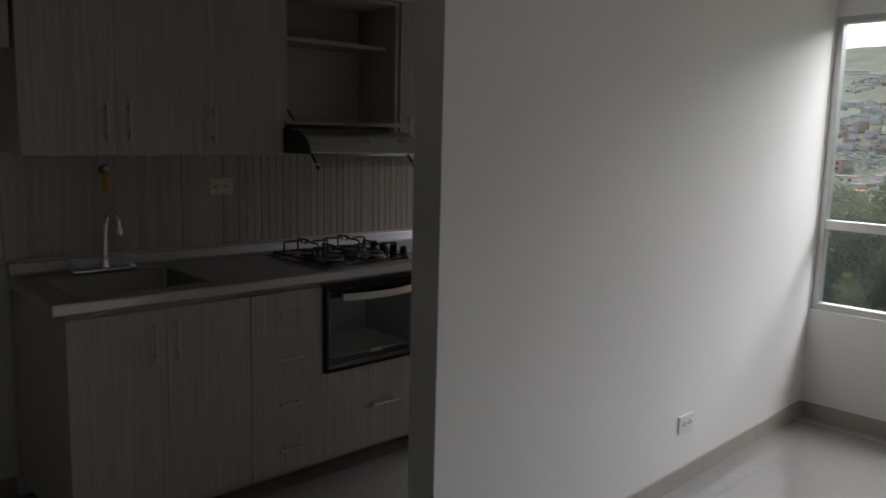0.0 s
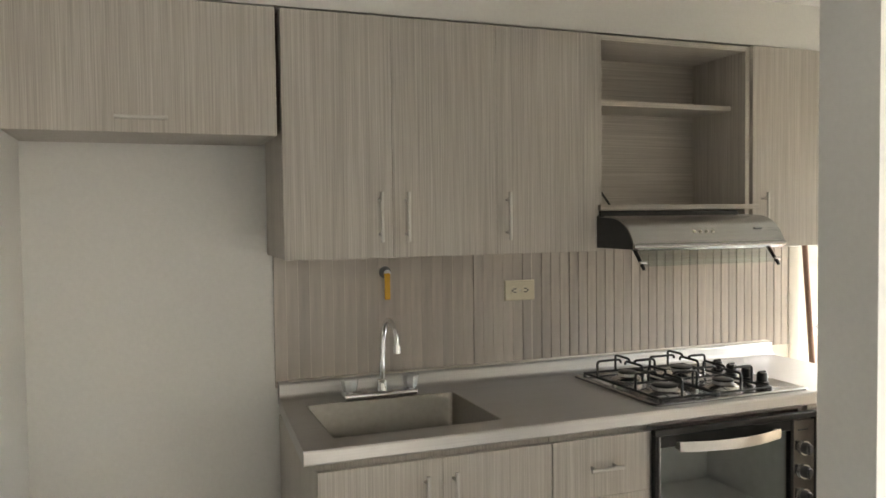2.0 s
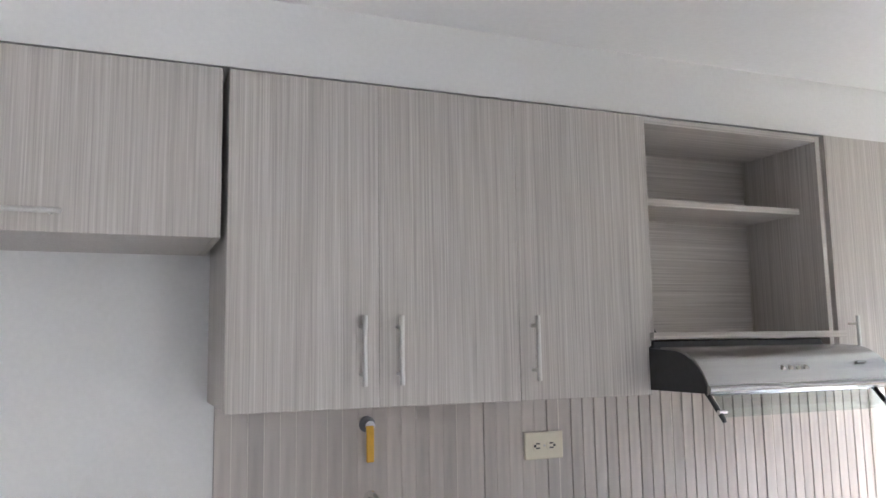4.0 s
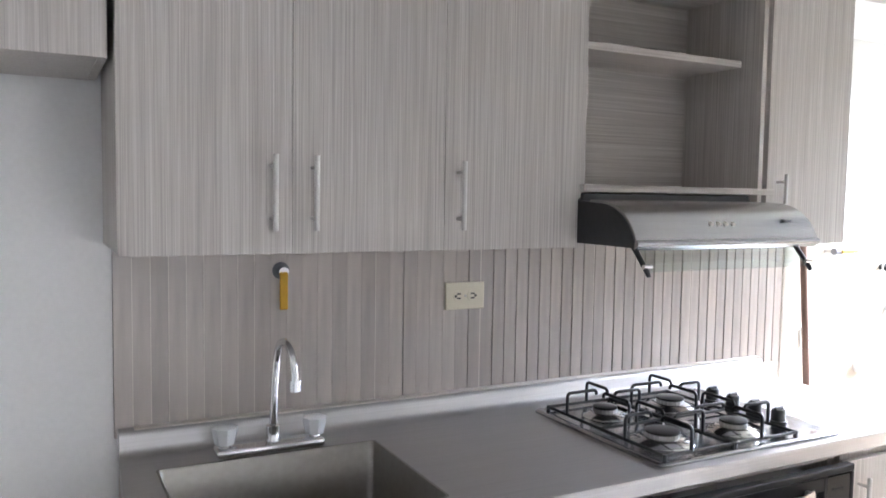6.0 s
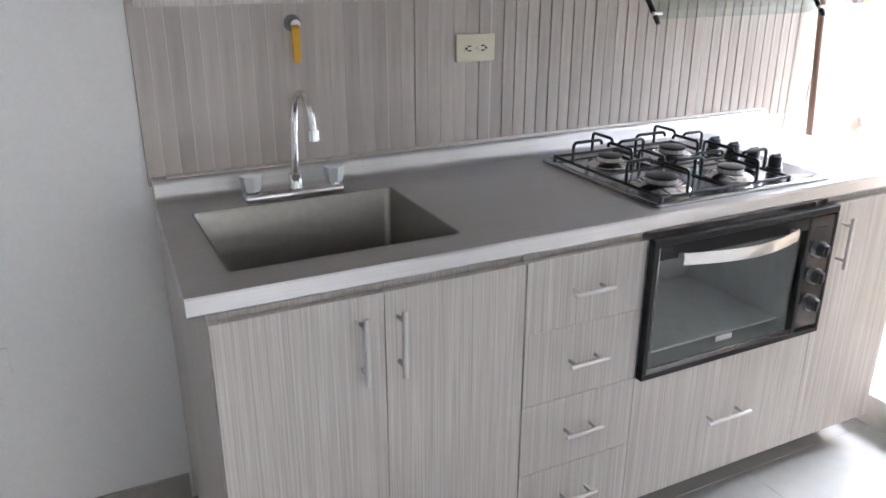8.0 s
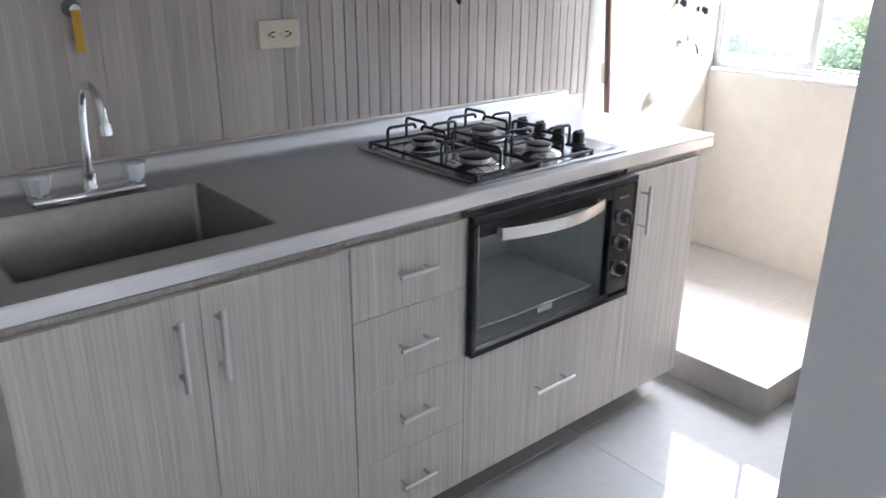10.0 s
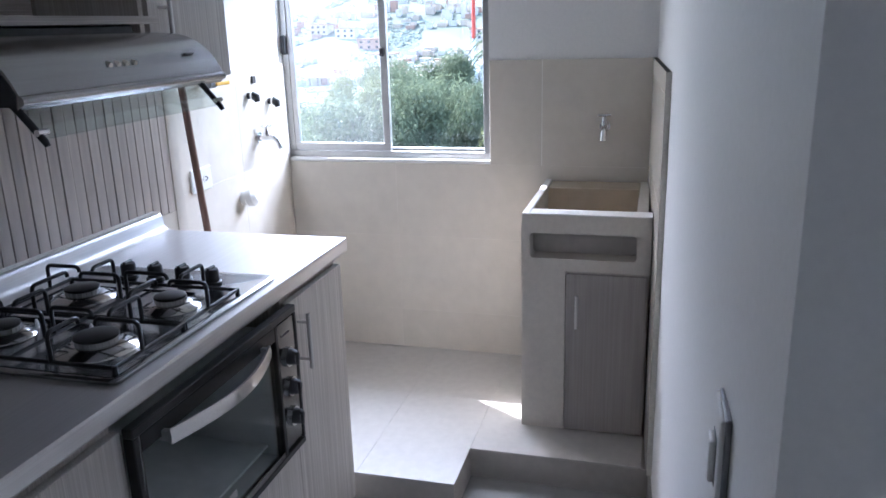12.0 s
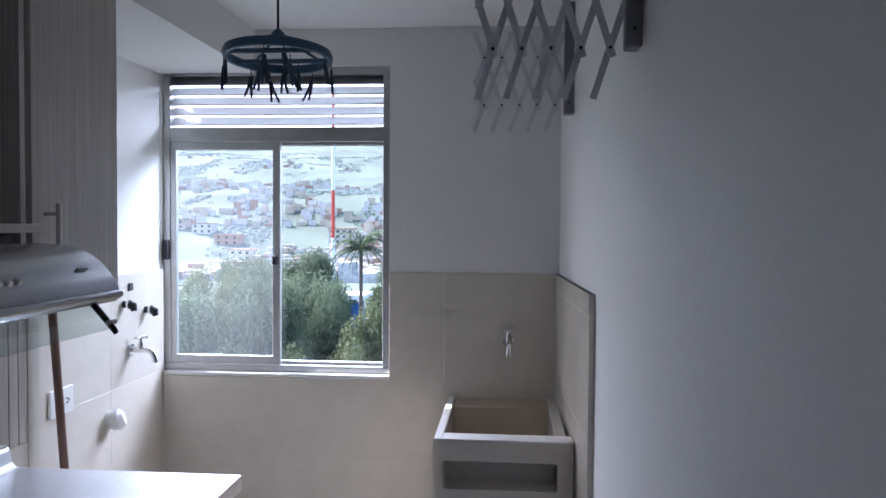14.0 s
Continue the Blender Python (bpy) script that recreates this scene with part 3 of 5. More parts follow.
for bx, by, r in BURN:
    b = part("burner", tubed([(bx, by, Z0), (bx, by, Z0 + 0.003), (bx, by, Z0 + 0.009), (bx, by, Z0 + 0.012)], [r * 1.75, r * 1.68, r * 1.25, r * 1.12], 28), M_CUP, hob, "bright metal burner cup", smooth=True)
    bm = bmesh.new()
    tube(bm, [(bx, by, Z0 + 0.012), (bx, by, Z0 + 0.021)], r * 0.90, 24)
    for k in range(20):
        a = 2 * math.pi * k / 20
        tube(bm, [(bx + r * 0.89 * math.cos(a), by + r * 0.89 * math.sin(a), Z0 + 0.013), (bx + r * 0.89 * math.cos(a), by + r * 0.89 * math.sin(a), Z0 + 0.020)], 0.0022, 6)
    part("flame_ring", bm, M_ALU, b, smooth=True)
    part("cap", tubed([(bx, by, Z0 + 0.021), (bx, by, Z0 + 0.023), (bx, by, Z0 + 0.027), (bx, by, Z0 + 0.029)], [r * 0.90, r * 0.95, r * 0.93, r * 0.76], 28), M_BLACK, b, "black enamelled cap", smooth=True)
for gx0, gx1, ids in ((1.086, 1.292, (0, 2)), (1.300, 1.506, (1, 3))):
    bm = bmesh.new()
    gy0, gy1, zl, zh, w = -0.574, -0.136, Z0 + 0.010, Z0 + 0.066, 0.0044
    loop = [(gx0, gy0, zl), (gx1, gy0, zl), (gx1, gy1, zl), (gx0, gy1, zl)]
    for a, b in zip(loop, loop[1:] + loop[:1]):
        tube(bm, [a, b], w, 8)
    for c in loop:
        tube(bm, [(c[0], c[1], Z0 - 0.001), (c[0], c[1], zl + 0.004)], 0.0055, 8)
    for i in ids:
        bx, by, r = BURN[i]
        reach = r * 0.40
        lo, hi = (gy0, -0.352) if by < -0.35 else (-0.352, gy1)
        for sx, sy, ex, ey in ((gx0, by + 0.02, bx - reach, by + 0.02), (gx1, by - 0.02, bx + reach, by - 0.02)):
            dx = 0.012 if ex > sx else -0.012
            tube(bm, [(sx, sy, zl)] + arc((sx, sy, zh - 0.014), (sx, sy, zh), (sx + dx, sy, zh), 4) + [(ex - dx, ey, zh)] + arc((ex - dx, ey, zh), (ex, ey, zh), (ex, ey, zh - 0.012), 3), w, 8)
        for sx, sy, ey in ((bx - 0.018, lo, by - reach), (bx + 0.018, hi, by + reach)):
            dy = 0.012 if ey > sy else -0.012
            tube(bm, [(sx, sy, zl)] + arc((sx, sy, zh - 0.014), (sx, sy, zh), (sx, sy + dy, zh), 4) + [(sx, ey - dy, zh)] + arc((sx, ey - dy, zh), (sx, ey, zh), (sx, ey, zh - 0.012), 3), w, 8)
    tube(bm, [(gx0, -0.352, zl), (gx1, -0.352, zl)], w, 8)
    part("grate", bm, M_IRON, hob, "black wire pan grate", smooth=True)
for kx, ky in ((1.572, -0.246), (1.569, -0.322), (1.568, -0.397), (1.564, -0.476)):
    bm = tubed([(kx, ky, Z0), (kx, ky, Z0 + 0.006), (kx, ky, Z0 + 0.008), (kx, ky, Z0 + 0.032), (kx, ky, Z0 + 0.036)], [0.022, 0.022, 0.018, 0.0175, 0.015], 20)
    k = part("knob", bm, M_BLKPL, hob, "black plastic knob", smooth=True)
    part("grip", boxed(kx - 0.0155, kx + 0.0155, ky - 0.0035, ky + 0.0035, Z0 + 0.030, Z0 + 0.042, 0.002), M_BLKPL, k)
for sx, sy in ((1.245, -0.40), (1.245, -0.27), (1.36, -0.40), (1.485, -0.28)):
    part("spark_plug", tubed([(sx, sy, Z0), (sx, sy, Z0 + 0.012), (sx, sy, Z0 + 0.018)], [0.0045, 0.004, 0.002], 10), M_WHITEPL, hob, "white ceramic igniter", smooth=True)

# ---- built-in oven ----
OX0, OX1, OZ0, OZ1, OY = 1.010, 1.6235, 0.453, 0.816, -0.652
oven = thing("oven", ((OX0 + OX1) / 2, -0.4, OZ0), "black built-in oven with glass door, silver bow handle and three knobs", "oven")
bm = bmesh.new()
for a in ((OX0, OX1, OZ0, OZ0 + 0.016), (OX0, OX1, OZ1 - 0.018, OZ1)):
    box(bm, a[0], a[1], OY, OY + 0.022, a[2], a[3], 0.002)
for a in ((OX0, OX0 + 0.014), (1.516, 1.529), (OX1 - 0.010, OX1)):
    box(bm, a[0], a[1], OY, OY + 0.022, OZ0 + 0.016, OZ1 - 0.018, 0.002)
part("front_frame", bm, M_BLACK, oven)
bm = bmesh.new()
cx0, cx1, cz0, cz1, cy0, cy1 = 1.026, 1.514, 0.471, 0.796, OY + 0.023, -0.26
v = [bm.verts.new(p) for p in ((cx0, cy0, cz0), (cx1, cy0, cz0), (cx1, cy0, cz1), (cx0, cy0, cz1), (cx0, cy1, cz0), (cx1, cy1, cz0), (cx1, cy1, cz1), (cx0, cy1, cz1))]
for q in ((0, 1, 5, 4), (3, 7, 6, 2), (0, 4, 7, 3), (1, 2, 6, 5), (4, 5, 6, 7)):
    bm.faces.new([v[i] for i in q])
part("cavity", bm, M_GREYEN, oven, "grey enamelled oven inside")
glass = part("door_glass", boxed(1.023, 1.517, OY + 0.006, OY + 0.011, 0.468, 0.799), M_OVENG, oven, "dark see-through door glass")
part("door_rail", boxed(1.0245, 1.5155, OY + 0.001, OY + 0.0055, 0.4695, 0.484, 0.001), M_PANEL, oven, "dark reflecting lower door strip")
# black strip paints in the shade seen above the handle
part("door_rail", boxed(1.0305, 1.5155, OY + 0.001, OY + 0.0055, 0.764, 0.797, 0.001), M_BLACK, oven, "black strip for the shaded oven top behind the handle")
part("door_rail", boxed(1.0245, 1.030, OY + 0.001, OY + 0.0055, 0.485, 0.797, 0.001), M_PANEL, oven)
hp = []
for k in range(15):
    t = k / 14
    hp.append((1.084 + t * 0.375, OY - 0.014 - 0.040 * math.sin(math.pi * t), 0.766 + 0.002 * math.sin(math.pi * t)))
bm = bmesh.new()
sec = []
for x, y, z in hp:
    sec.append([bm.verts.new((x, y + dy, z + dz)) for dy, dz in ((-0.003, -0.015), (0.003, -0.013), (0.003, 0.013), (-0.003, 0.015), (-0.005, 0.0))])
for a, b in zip(sec, sec[1:]):
    for k in range(5):
        bm.faces.new((a[k], a[(k + 1) % 5], b[(k + 1) % 5], b[k]))
bm.faces.new(sec[0]), bm.faces.new(sec[-1][::-1])
for k in (0, 14):
    x, y, z = hp[k]
    sx = x + (0.006 if k == 0 else -0.006)
    box(bm, sx - 0.006, sx + 0.006, y, OY + 0.008, z - 0.010, z + 0.010, 0.001)
part("handle", bm, M_SATIN, oven, "silver bow-shaped handle", smooth=True)
cp = part("control_panel", boxed(1.53, 1.6165, OY + 0.003, OY + 0.02, 0.479, 0.793, 0.001), M_PANEL, oven, "dark reflecting control panel")
for kz in (0.703, 0.627, 0.550):
    bm = tubed([(1.572, OY + 0.004, kz), (1.572, OY - 0.004, kz)], 0.0235, 24)
    dial = part("dial_ring", bm, M_CHROME, cp, smooth=True)
    bm = tubed([(1.572, OY - 0.003, kz), (1.572, OY - 0.018, kz), (1.572, OY - 0.021, kz)], [0.0195, 0.017, 0.014], 24)
    box(bm, 1.5635, 1.5705, OY - 0.028, OY - 0.018, kz - 0.016, kz + 0.016, 0.002)
    part("knob", bm, M_BLKPL, dial, "black plastic knob", smooth=True)
part("mark", boxed(1.548, 1.586, OY + 0.0015, OY + 0.004, 0.760, 0.764), M_BLKPL, cp)
lab = part("sticker", prism(bmesh.new(), [(1.245, OY + 0.0042), (1.3, OY + 0.0042), (1.3, OY + 0.0056), (1.245, OY + 0.0056)], 0.506, 0.522), M_ALU, glass, "small pale oval mark on the glass")
part("baking_tray", boxed(1.036, 1.502, -0.615, -0.28, 0.500, 0.506, 0.002), M_GREYEN, oven)

# ---- wall cabinets ----
UY, UB, UT = -0.338, 1.328, 2.029


def wall_unit(x0, x1, z0, z1, label, group="kitchen wall cabinets"):
    th = thing("wall_cabinet", ((x0 + x1) / 2, -0.16, z0), label, "cabinet", group)
    panel(th, "side_panel", x0, x0 + 0.016, UY + 0.020, -0.002, z0, z1, bevel=0.001)
    panel(th, "side_panel", x1 - 0.016, x1, UY + 0.020, -0.002, z0, z1, bevel=0.001)
    panel(th, "bottom_panel", x0 + 0.0165, x1 - 0.0165, UY + 0.020, -0.013, z0, z0 + 0.016, bevel=0.001)
    panel(th, "top_panel", x0 + 0.0165, x1 - 0.0165, UY + 0.020, -0.013, z1 - 0.016, z1, bevel=0.001)
    panel(th, "back_panel", x0 + 0.0165, x1 - 0.0165, -0.012, -0.002, z0, z1, bevel=0)
    return th


w = wall_unit(0.003, 0.656, UB + 0.004, UT, "grey-beige streaked laminate wall cabinet with two doors")
for x0, x1, hx in ((0.0035, 0.3214, 0.281), (0.3221, 0.6560, 0.362)):
    d = panel(w, "door", x0, x1, UY, UY + 0.018, UB, UT)
    bar_handle(d, (hx, UY, 1.520), (hx, UY, 1.374), (0, -0.030, 0))
w = wall_unit(0.657, 1.0165, UB + 0.004, UT, "grey-beige streaked laminate wall cabinet with one door")
d = panel(w, "door", 0.6568, 1.0162, UY, UY + 0.018, UB, UT)
bar_handle(d, (0.689, UY, 1.520), (0.689, UY, 1.373), (0, -0.030, 0))
# open shelf above the hood
w = thing("open_shelf_unit", (1.32, -0.16, 1.47), "open grey-beige laminate shelf unit above the hood", "cabinet", "kitchen wall cabinets")
panel(w, "side_panel", 1.0175, 1.0335, UY + 0.004, -0.002, 1.345, UT)
panel(w, "side_panel", 1.617, 1.633, UY + 0.004, -0.002, 1.345, UT)
panel(w, "top_panel", 1.0335, 1.617, UY + 0.004, -0.002, UT - 0.018, UT, M_LAMH)
panel(w, "back_panel", 1.0335, 1.617, -0.052, -0.040, 1.479, UT - 0.018, M_LAMH)
panel(w, "shelf", 1.0335, 1.617, -0.262, -0.0525, 1.813, 1.831, M_LAMH)
panel(w, "bottom_shelf", 1.019, 1.664, UY - 0.012, -0.002, 1.461, 1.4785, M_LAMH)
w = wall_unit(1.634, 1.980, 1.331, UT, "grey-beige streaked laminate narrow wall cabinet with one door")
d = panel(w, "door", 1.647, 1.9810, UY, UY + 0.018, 1.327, UT + 0.004)
bar_handle(d, (1.688, UY, 1.519), (1.688, UY, 1.385), (0, -0.030, 0))
# bridge cabinet over the refrigerator space
w = wall_unit(-0.693, -0.007, 1.678, UT, "grey-beige streaked laminate bridge cabinet with lift-up door")
d = panel(w, "door", -0.6925, -0.0110, UY, UY + 0.018, 1.676, UT)
bar_handle(d, (-0.426, UY, 1.712), (-0.295, UY, 1.712), (0, -0.030, 0))

# ---- extractor hood ----
hood = thing("extractor_hood", (1.32, -0.25, 1.34), "brushed steel extractor hood with black ends and glass visor", "hood")
prof = [(-0.542, 1.340), (-0.544, 1.356)] + [(p.x, p.y) for p in arc((-0.542, 1.360, 0), (-0.512, 1.427, 0), (-0.440, 1.439, 0), 8)] + [(-0.385, 1.443)]
inner = [(y + 0.006, z - 0.005) for y, z in prof]
bm = bmesh.new()
a = [bm.verts.new((1.013, y, z)) for y, z in prof]
b = [bm.verts.new((1.592, y, z)) for y, z in prof]
c = [bm.verts.new((1.013, y, z)) for y, z in inner]
e = [bm.verts.new((1.592, y, z)) for y, z in inner]
for k in range(len(prof) - 1):
    bm.faces.new((a[k], a[k + 1], b[k + 1], b[k]))
    bm.faces.new((c[k], e[k], e[k + 1], c[k + 1]))
    bm.faces.new((a[k], c[k], c[k + 1], a[k + 1]))
    bm.faces.new((b[k], b[k + 1], e[k + 1], e[k]))
bm.faces.new((a[0], b[0], e[0], c[0])), bm.faces.new((a[-1], c[-1], e[-1], b[-1]))
shell = part("front_shell", bm, M_STEELH, hood, "curved brushed steel front", smooth=True)
side = [(-0.003, 1.340), (-0.536, 1.340), (-0.538, 1.356)] + [(p.x, p.y) for p in arc((-0.536, 1.360, 0), (-0.506, 1.422, 0), (-0.436, 1.434, 0), 8)] + [(-0.342, 1.440), (-0.322, 1.456), (-0.003, 1.460)]
for x in (1.0115, 1.5795):
    part("end_cap", extrude_x(bmesh.new(), side, x, x + 0.010), M_BLKPL, hood, "black end cap")
part("body", boxed(1.0225, 1.5785, -0.342, -0.004, 1.350, 1.459, 0.003), M_BLKPL, hood)
part("underside", boxed(1.0225, 1.5785, -0.530, -0.343, 1.356, 1.362), M_SLAT, hood, "metal grease filter")
part("front_lip", tubed([(1.0125, -0.5425, 1.349), (1.5925, -0.5425, 1.349)], 0.0085, 12), M_STEELH, hood, "rolled steel lower edge", smooth=True)
for k in range(4):
    x = 1.249 + k * 0.0235
    part("button", tubed([(x, -0.518, 1.392), (x, -0.5280, 1.3885)], 0.0052, 14), M_SATIN, shell, "small push button", smooth=True)
part("mark", boxed(1.490, 1.520, -0.5225, -0.5165, 1.397, 1.401), M_RACKD, shell)
g0, g1 = Vector((0, -0.512, 1.334)), Vector((0, -0.548, 1.288))
bm = bmesh.new()
vs = [bm.verts.new((x, p.y, p.z + dz)) for x in (1.050, 1.548) for p in (g0, g1) for dz in (0, 0.004)]
for q in ((0, 1, 3, 2), (4, 6, 7, 5), (0, 4, 5, 1), (2, 3, 7, 6), (0, 2, 6, 4), (1, 5, 7, 3)):
    bm.faces.new([vs[i] for i in q])
vis = part("visor", bm, M_VISOR, hood, "clear glass visor")
vis.visible_shadow = False
for x in (1.040, 1.556):
    bm = tubed([(x, -0.498, 1.344), (x, -0.514, 1.330), (x, -0.552, 1.286), (x, -0.556, 1.279)], [0.0055, 0.0062, 0.0058, 0.0045], 10)
    arm = part("visor_arm", bm, M_BLKPL, hood, "black hinge arm", smooth=True)
    part("pin", tubed([(x - 0.006, -0.544, 1.299), (x + 0.016, -0.544, 1.299)], 0.0055, 10), M_CHROME, arm, smooth=True)
solid("hood_cable", tubed([(1.224, -0.09, 1.476), (1.222, -0.09, 1.480), (1.165, -0.09, 1.553), (1.100, -0.09, 1.638), (1.036, -0.09, 1.722)], 0.0042, 8), M_BLKPL, "thin black cable rising from the hood shelf", "cable", smooth=True)

# ---- backsplash of upright strips ----
splash = solid("backsplash", boxed(0.020, 2.141, 0.0005, 0.0035, 0.902, 1.47), M_SGROUT, "grey-brown ceramic backsplash of narrow upright strips", "backsplash", kind="structure")
PLACES[splash] = Vector((0, 0, 0))
strip_meshes = []
for half, depth in ((0.01918, 0.0040), (0.01916, 0.0042), (0.01914, 0.0044), (0.0180, 0.0050), (0.0178, 0.0056), (0.0179, 0.0062)):
    bm = boxed(-half, half, -depth, 0.0005, 0.0, 0.44, 0.0004 if half > 0.019 else 0.0012)
    me = bpy.data.meshes.new("strip")
    bm.to_mesh(me)
    bm.free()
    me.materials.append(M_STRIP)
    strip_meshes.append(me)
rnd = random.Random(4)
for k in range(55):
    x = 0.021 + (k + 0.5) * 0.0385
    deep = x > 0.97 or rnd.random() < max(0.0, (x - 0.66) * 1.6)
    ob = new("strip", strip_meshes[rnd.randrange(3) + (3 if deep else 0)])
    ob.location = (x, 0, 0.90)
    ob.parent = splash
for k in (1, 2, 3, 4, 5, 6, 7, 8, 16, 24, 34, 44):
    x = 0.021 + 0.0385 * k
    w = 0.0009 if k < 20 else 0.0013
    part("joint", boxed(x - w, x + w, -0.0048, 0.0006, 0.90, 1.34), M_WGROUT, splash, "pale grout joint")
part("joint", boxed(0.060, 2.018, -0.030, 0.0, 0.9215, 0.925), M_WGROUT, splash, "pale sealant line")


# ---- sockets and switch ----
def socket(name, x, y, z, wide, high, mat, label, sign=-1, vertical=False):
    th = thing(name, (x, y, z), label, "socket")
    a, b = (y - 0.009, y) if sign < 0 else (y, y + 0.009)
    part("plate", boxed(x - wide / 2, x + wide / 2, a, b, z - high / 2, z + high / 2, 0.003, 2), mat, th)
    f = a if sign < 0 else b
    for k in (-1, 1):
        px, pz = (x, z + k * 0.02) if vertical else (x + k * 0.021, z)
        face = part("outlet", tubed([(px, f - sign * 0.002, pz), (px, f + sign * 0.002, pz)], 0.0155, 18), mat, th, smooth=True)
        bm = bmesh.new()
        for dx, dz, sx, sz in ((0.0, 0.006, 0.0058, 0.0019), (0.0, -0.006, 0.0058, 0.0019), (0.009 * k, 0.0, 0.0032, 0.0032)):
            box(bm, px + dx - sx, px + dx + sx, f + sign * 0.0021, f + sign * 0.0028, pz + dz - sz, pz + dz + sz)
        part("slots", bm, M_DARKSLOT, face)
    part("screw", tubed([(x, f - sign * 0.001, z), (x, f + sign * 0.0015, z)], 0.003, 10), M_SATIN, th)
    return th


socket("wall_socket", 0.892, -0.006, 1.180, 0.118, 0.073, M_IVORY, "ivory double socket on the kitchen backsplash")
socket("wall_socket", -0.396, 0.004, 0.520, 0.115, 0.072, M_WHITEPL, "white double socket low on the painted wall")
socket("wall_socket", 2.345, 0.031, 0.958, 0.120, 0.080, M_WHITEPL, "white double socket on the beige laundry tiles")
socket("wall_socket", 2.118, living_face(2.118) + 0.001, 0.272, 0.118, 0.074, M_WHITEPL, "white double socket on the living room wall")
sw = thing("light_switch", (0.93, -1.5565, 0.93), "white wall switch plate with one rocker", "switch")
part("plate", boxed(0.888, 0.972, -1.5585, -1.5455, 0.872, 1.000, 0.003, 2), M_WHITEPL, sw)
# slightly larger dark sheet, added as the shadow line round the plate
part("backplate", boxed(0.8855, 0.9745, -1.5590, -1.5510, 0.8690, 1.0030, 0.002), M_RACKD, sw, "dark grey rim drawn as the plate's outline shadow")
part("rocker_gap", boxed(0.911, 0.949, -1.5475, -1.5448, 0.902, 0.963), M_RACKD, sw)
part("rocker", boxed(0.914, 0.946, -1.5465, -1.5375, 0.905, 0.960, 0.003, 2), M_WHITEPL, sw)

# shut-off valve with yellow tag above the sink
v = thing("shutoff_valve", (0.396, -0.006, 1.25), "chrome shut-off valve with hanging yellow lever", "valve")
part("collar", tubed([(0.392, 0.0, 1.262), (0.392, -0.010, 1.262), (0.392, -0.012, 1.262)], [0.021, 0.020, 0.013], 20), M_RACKD, v, "dark wall collar", smooth=True)
part("stem", tubed([(0.392, -0.008, 1.262), (0.392, -0.034, 1.260)], 0.0125, 14), M_CHROME, v, smooth=True)
part("lever", boxed(0.3805, 0.4005, -0.040, -0.034, 1.172, 1.260, 0.003, 2), M_YELLOW, v, "yellow lever")
# gas valve by the wall cabinet
v = thing("gas_valve", (2.425, 0.0, 1.270), "small brass gas valve with yellow lever on a wall pipe stub", "valve")
part("pipe", tubed([(2.405, 0.030, 1.270), (2.405, -0.010, 1.270)], 0.010, 12), M_SATIN, v, smooth=True)
part("body", tubed([(2.388, -0.014, 1.270), (2.425, -0.014, 1.270)], 0.013, 12), M_RACKD, v, "dark valve body", smooth=True)
part("lever", boxed(2.410, 2.495, -0.034, -0.027, 1.264, 1.277, 0.002), M_YELLOW, v, "yellow lever")

# ---- laundry ----
def tile_field(parent, axis, fixed, a_cuts, z_cuts, sign, thick=0.010):
    """Beige tiles between the cuts on an upright face; axis names the direction along the wall."""
    for a0, a1 in zip(a_cuts, a_cuts[1:]):
        for z0, z1 in zip(z_cuts, z_cuts[1:]):
            g = 0.0006
            if axis == "x":
                f0, f1 = sorted((fixed, fixed + sign * thick))
                bm = boxed(a0 + g, a1 - g, f0, f1, z0 + g, z1 - g, 0.0005)
            else:
                f0, f1 = sorted((fixed, fixed + sign * thick))
                bm = boxed(f0, f1, a0 + g, a1 - g, z0 + g, z1 - g, 0.0005)
            part("tile", bm, M_BEIGE, parent)


TT = 1.304                    # top of the wall tiles
ZC = [SZ, 0.275, 0.600, 0.926]
lt = tagged(new("wall_tiles_north"), kind="structure")
PLACES[lt] = Vector((0, 0, 0))
part("grout", boxed(XJ + 0.002, XW, 0.0316, 0.0435, SZ, TT + 0.002), M_WGROUT, lt)
tile_field(lt, "x", 0.038, [XJ + 0.003, 2.640, XW - 0.012], ZC + [1.246, TT], -1, 0.007)
part("edge_tile", boxed(2.022, 2.1415, -0.004, 0.0035, SZ, 0.899, 0.001), M_BEIGE, lt)
part("edge_tile", boxed(2.142, XJ + 0.001, -0.005, 0.0035, SZ, TT + 0.002, 0.001), M_BEIGE, lt, "narrow beige edge tile")
part("edge_tile", boxed(XJ + 0.0012, XJ + 0.0026, -0.004, 0.0312, SZ, TT + 0.002), M_BEIGE, lt)
lt = tagged(new("wall_tiles_east"), kind="structure")
PLACES[lt] = Vector((0, 0, 0))
YE = kitchen_face(XW - 0.012) + 0.016
part("grout", boxed(XW - 0.0104, XW - 0.0005, YE - 0.008, 0.028, SZ, WZ0 - 0.013), M_WGROUT, lt)
part("grout", boxed(XW - 0.0104, XW - 0.0005, YE - 0.008, WY0 - 0.004, WZ0 - 0.013, TT), M_WGROUT, lt)
tile_field(lt, "y", XW - 0.004, [YE, -1.036, -0.440, 0.028], ZC[:3] + [WZ0 - 0.014], -1, 0.007)
tile_field(lt, "y", XW - 0.004, [YE, -1.036, WY0 - 0.004], [WZ0 - 0.014, TT], -1, 0.007)
part("joint", boxed(XW - 0.0118, XW - 0.0045, -1.0373, -1.0347, WZ0 - 0.013, TT), M_LIGHTJ, lt, "pale grout joint")
lt = tagged(new("wall_tiles_south"), kind="structure")
PLACES[lt] = Vector((0, 0, 0))
X0, X1 = 2.214, XW - 0.012
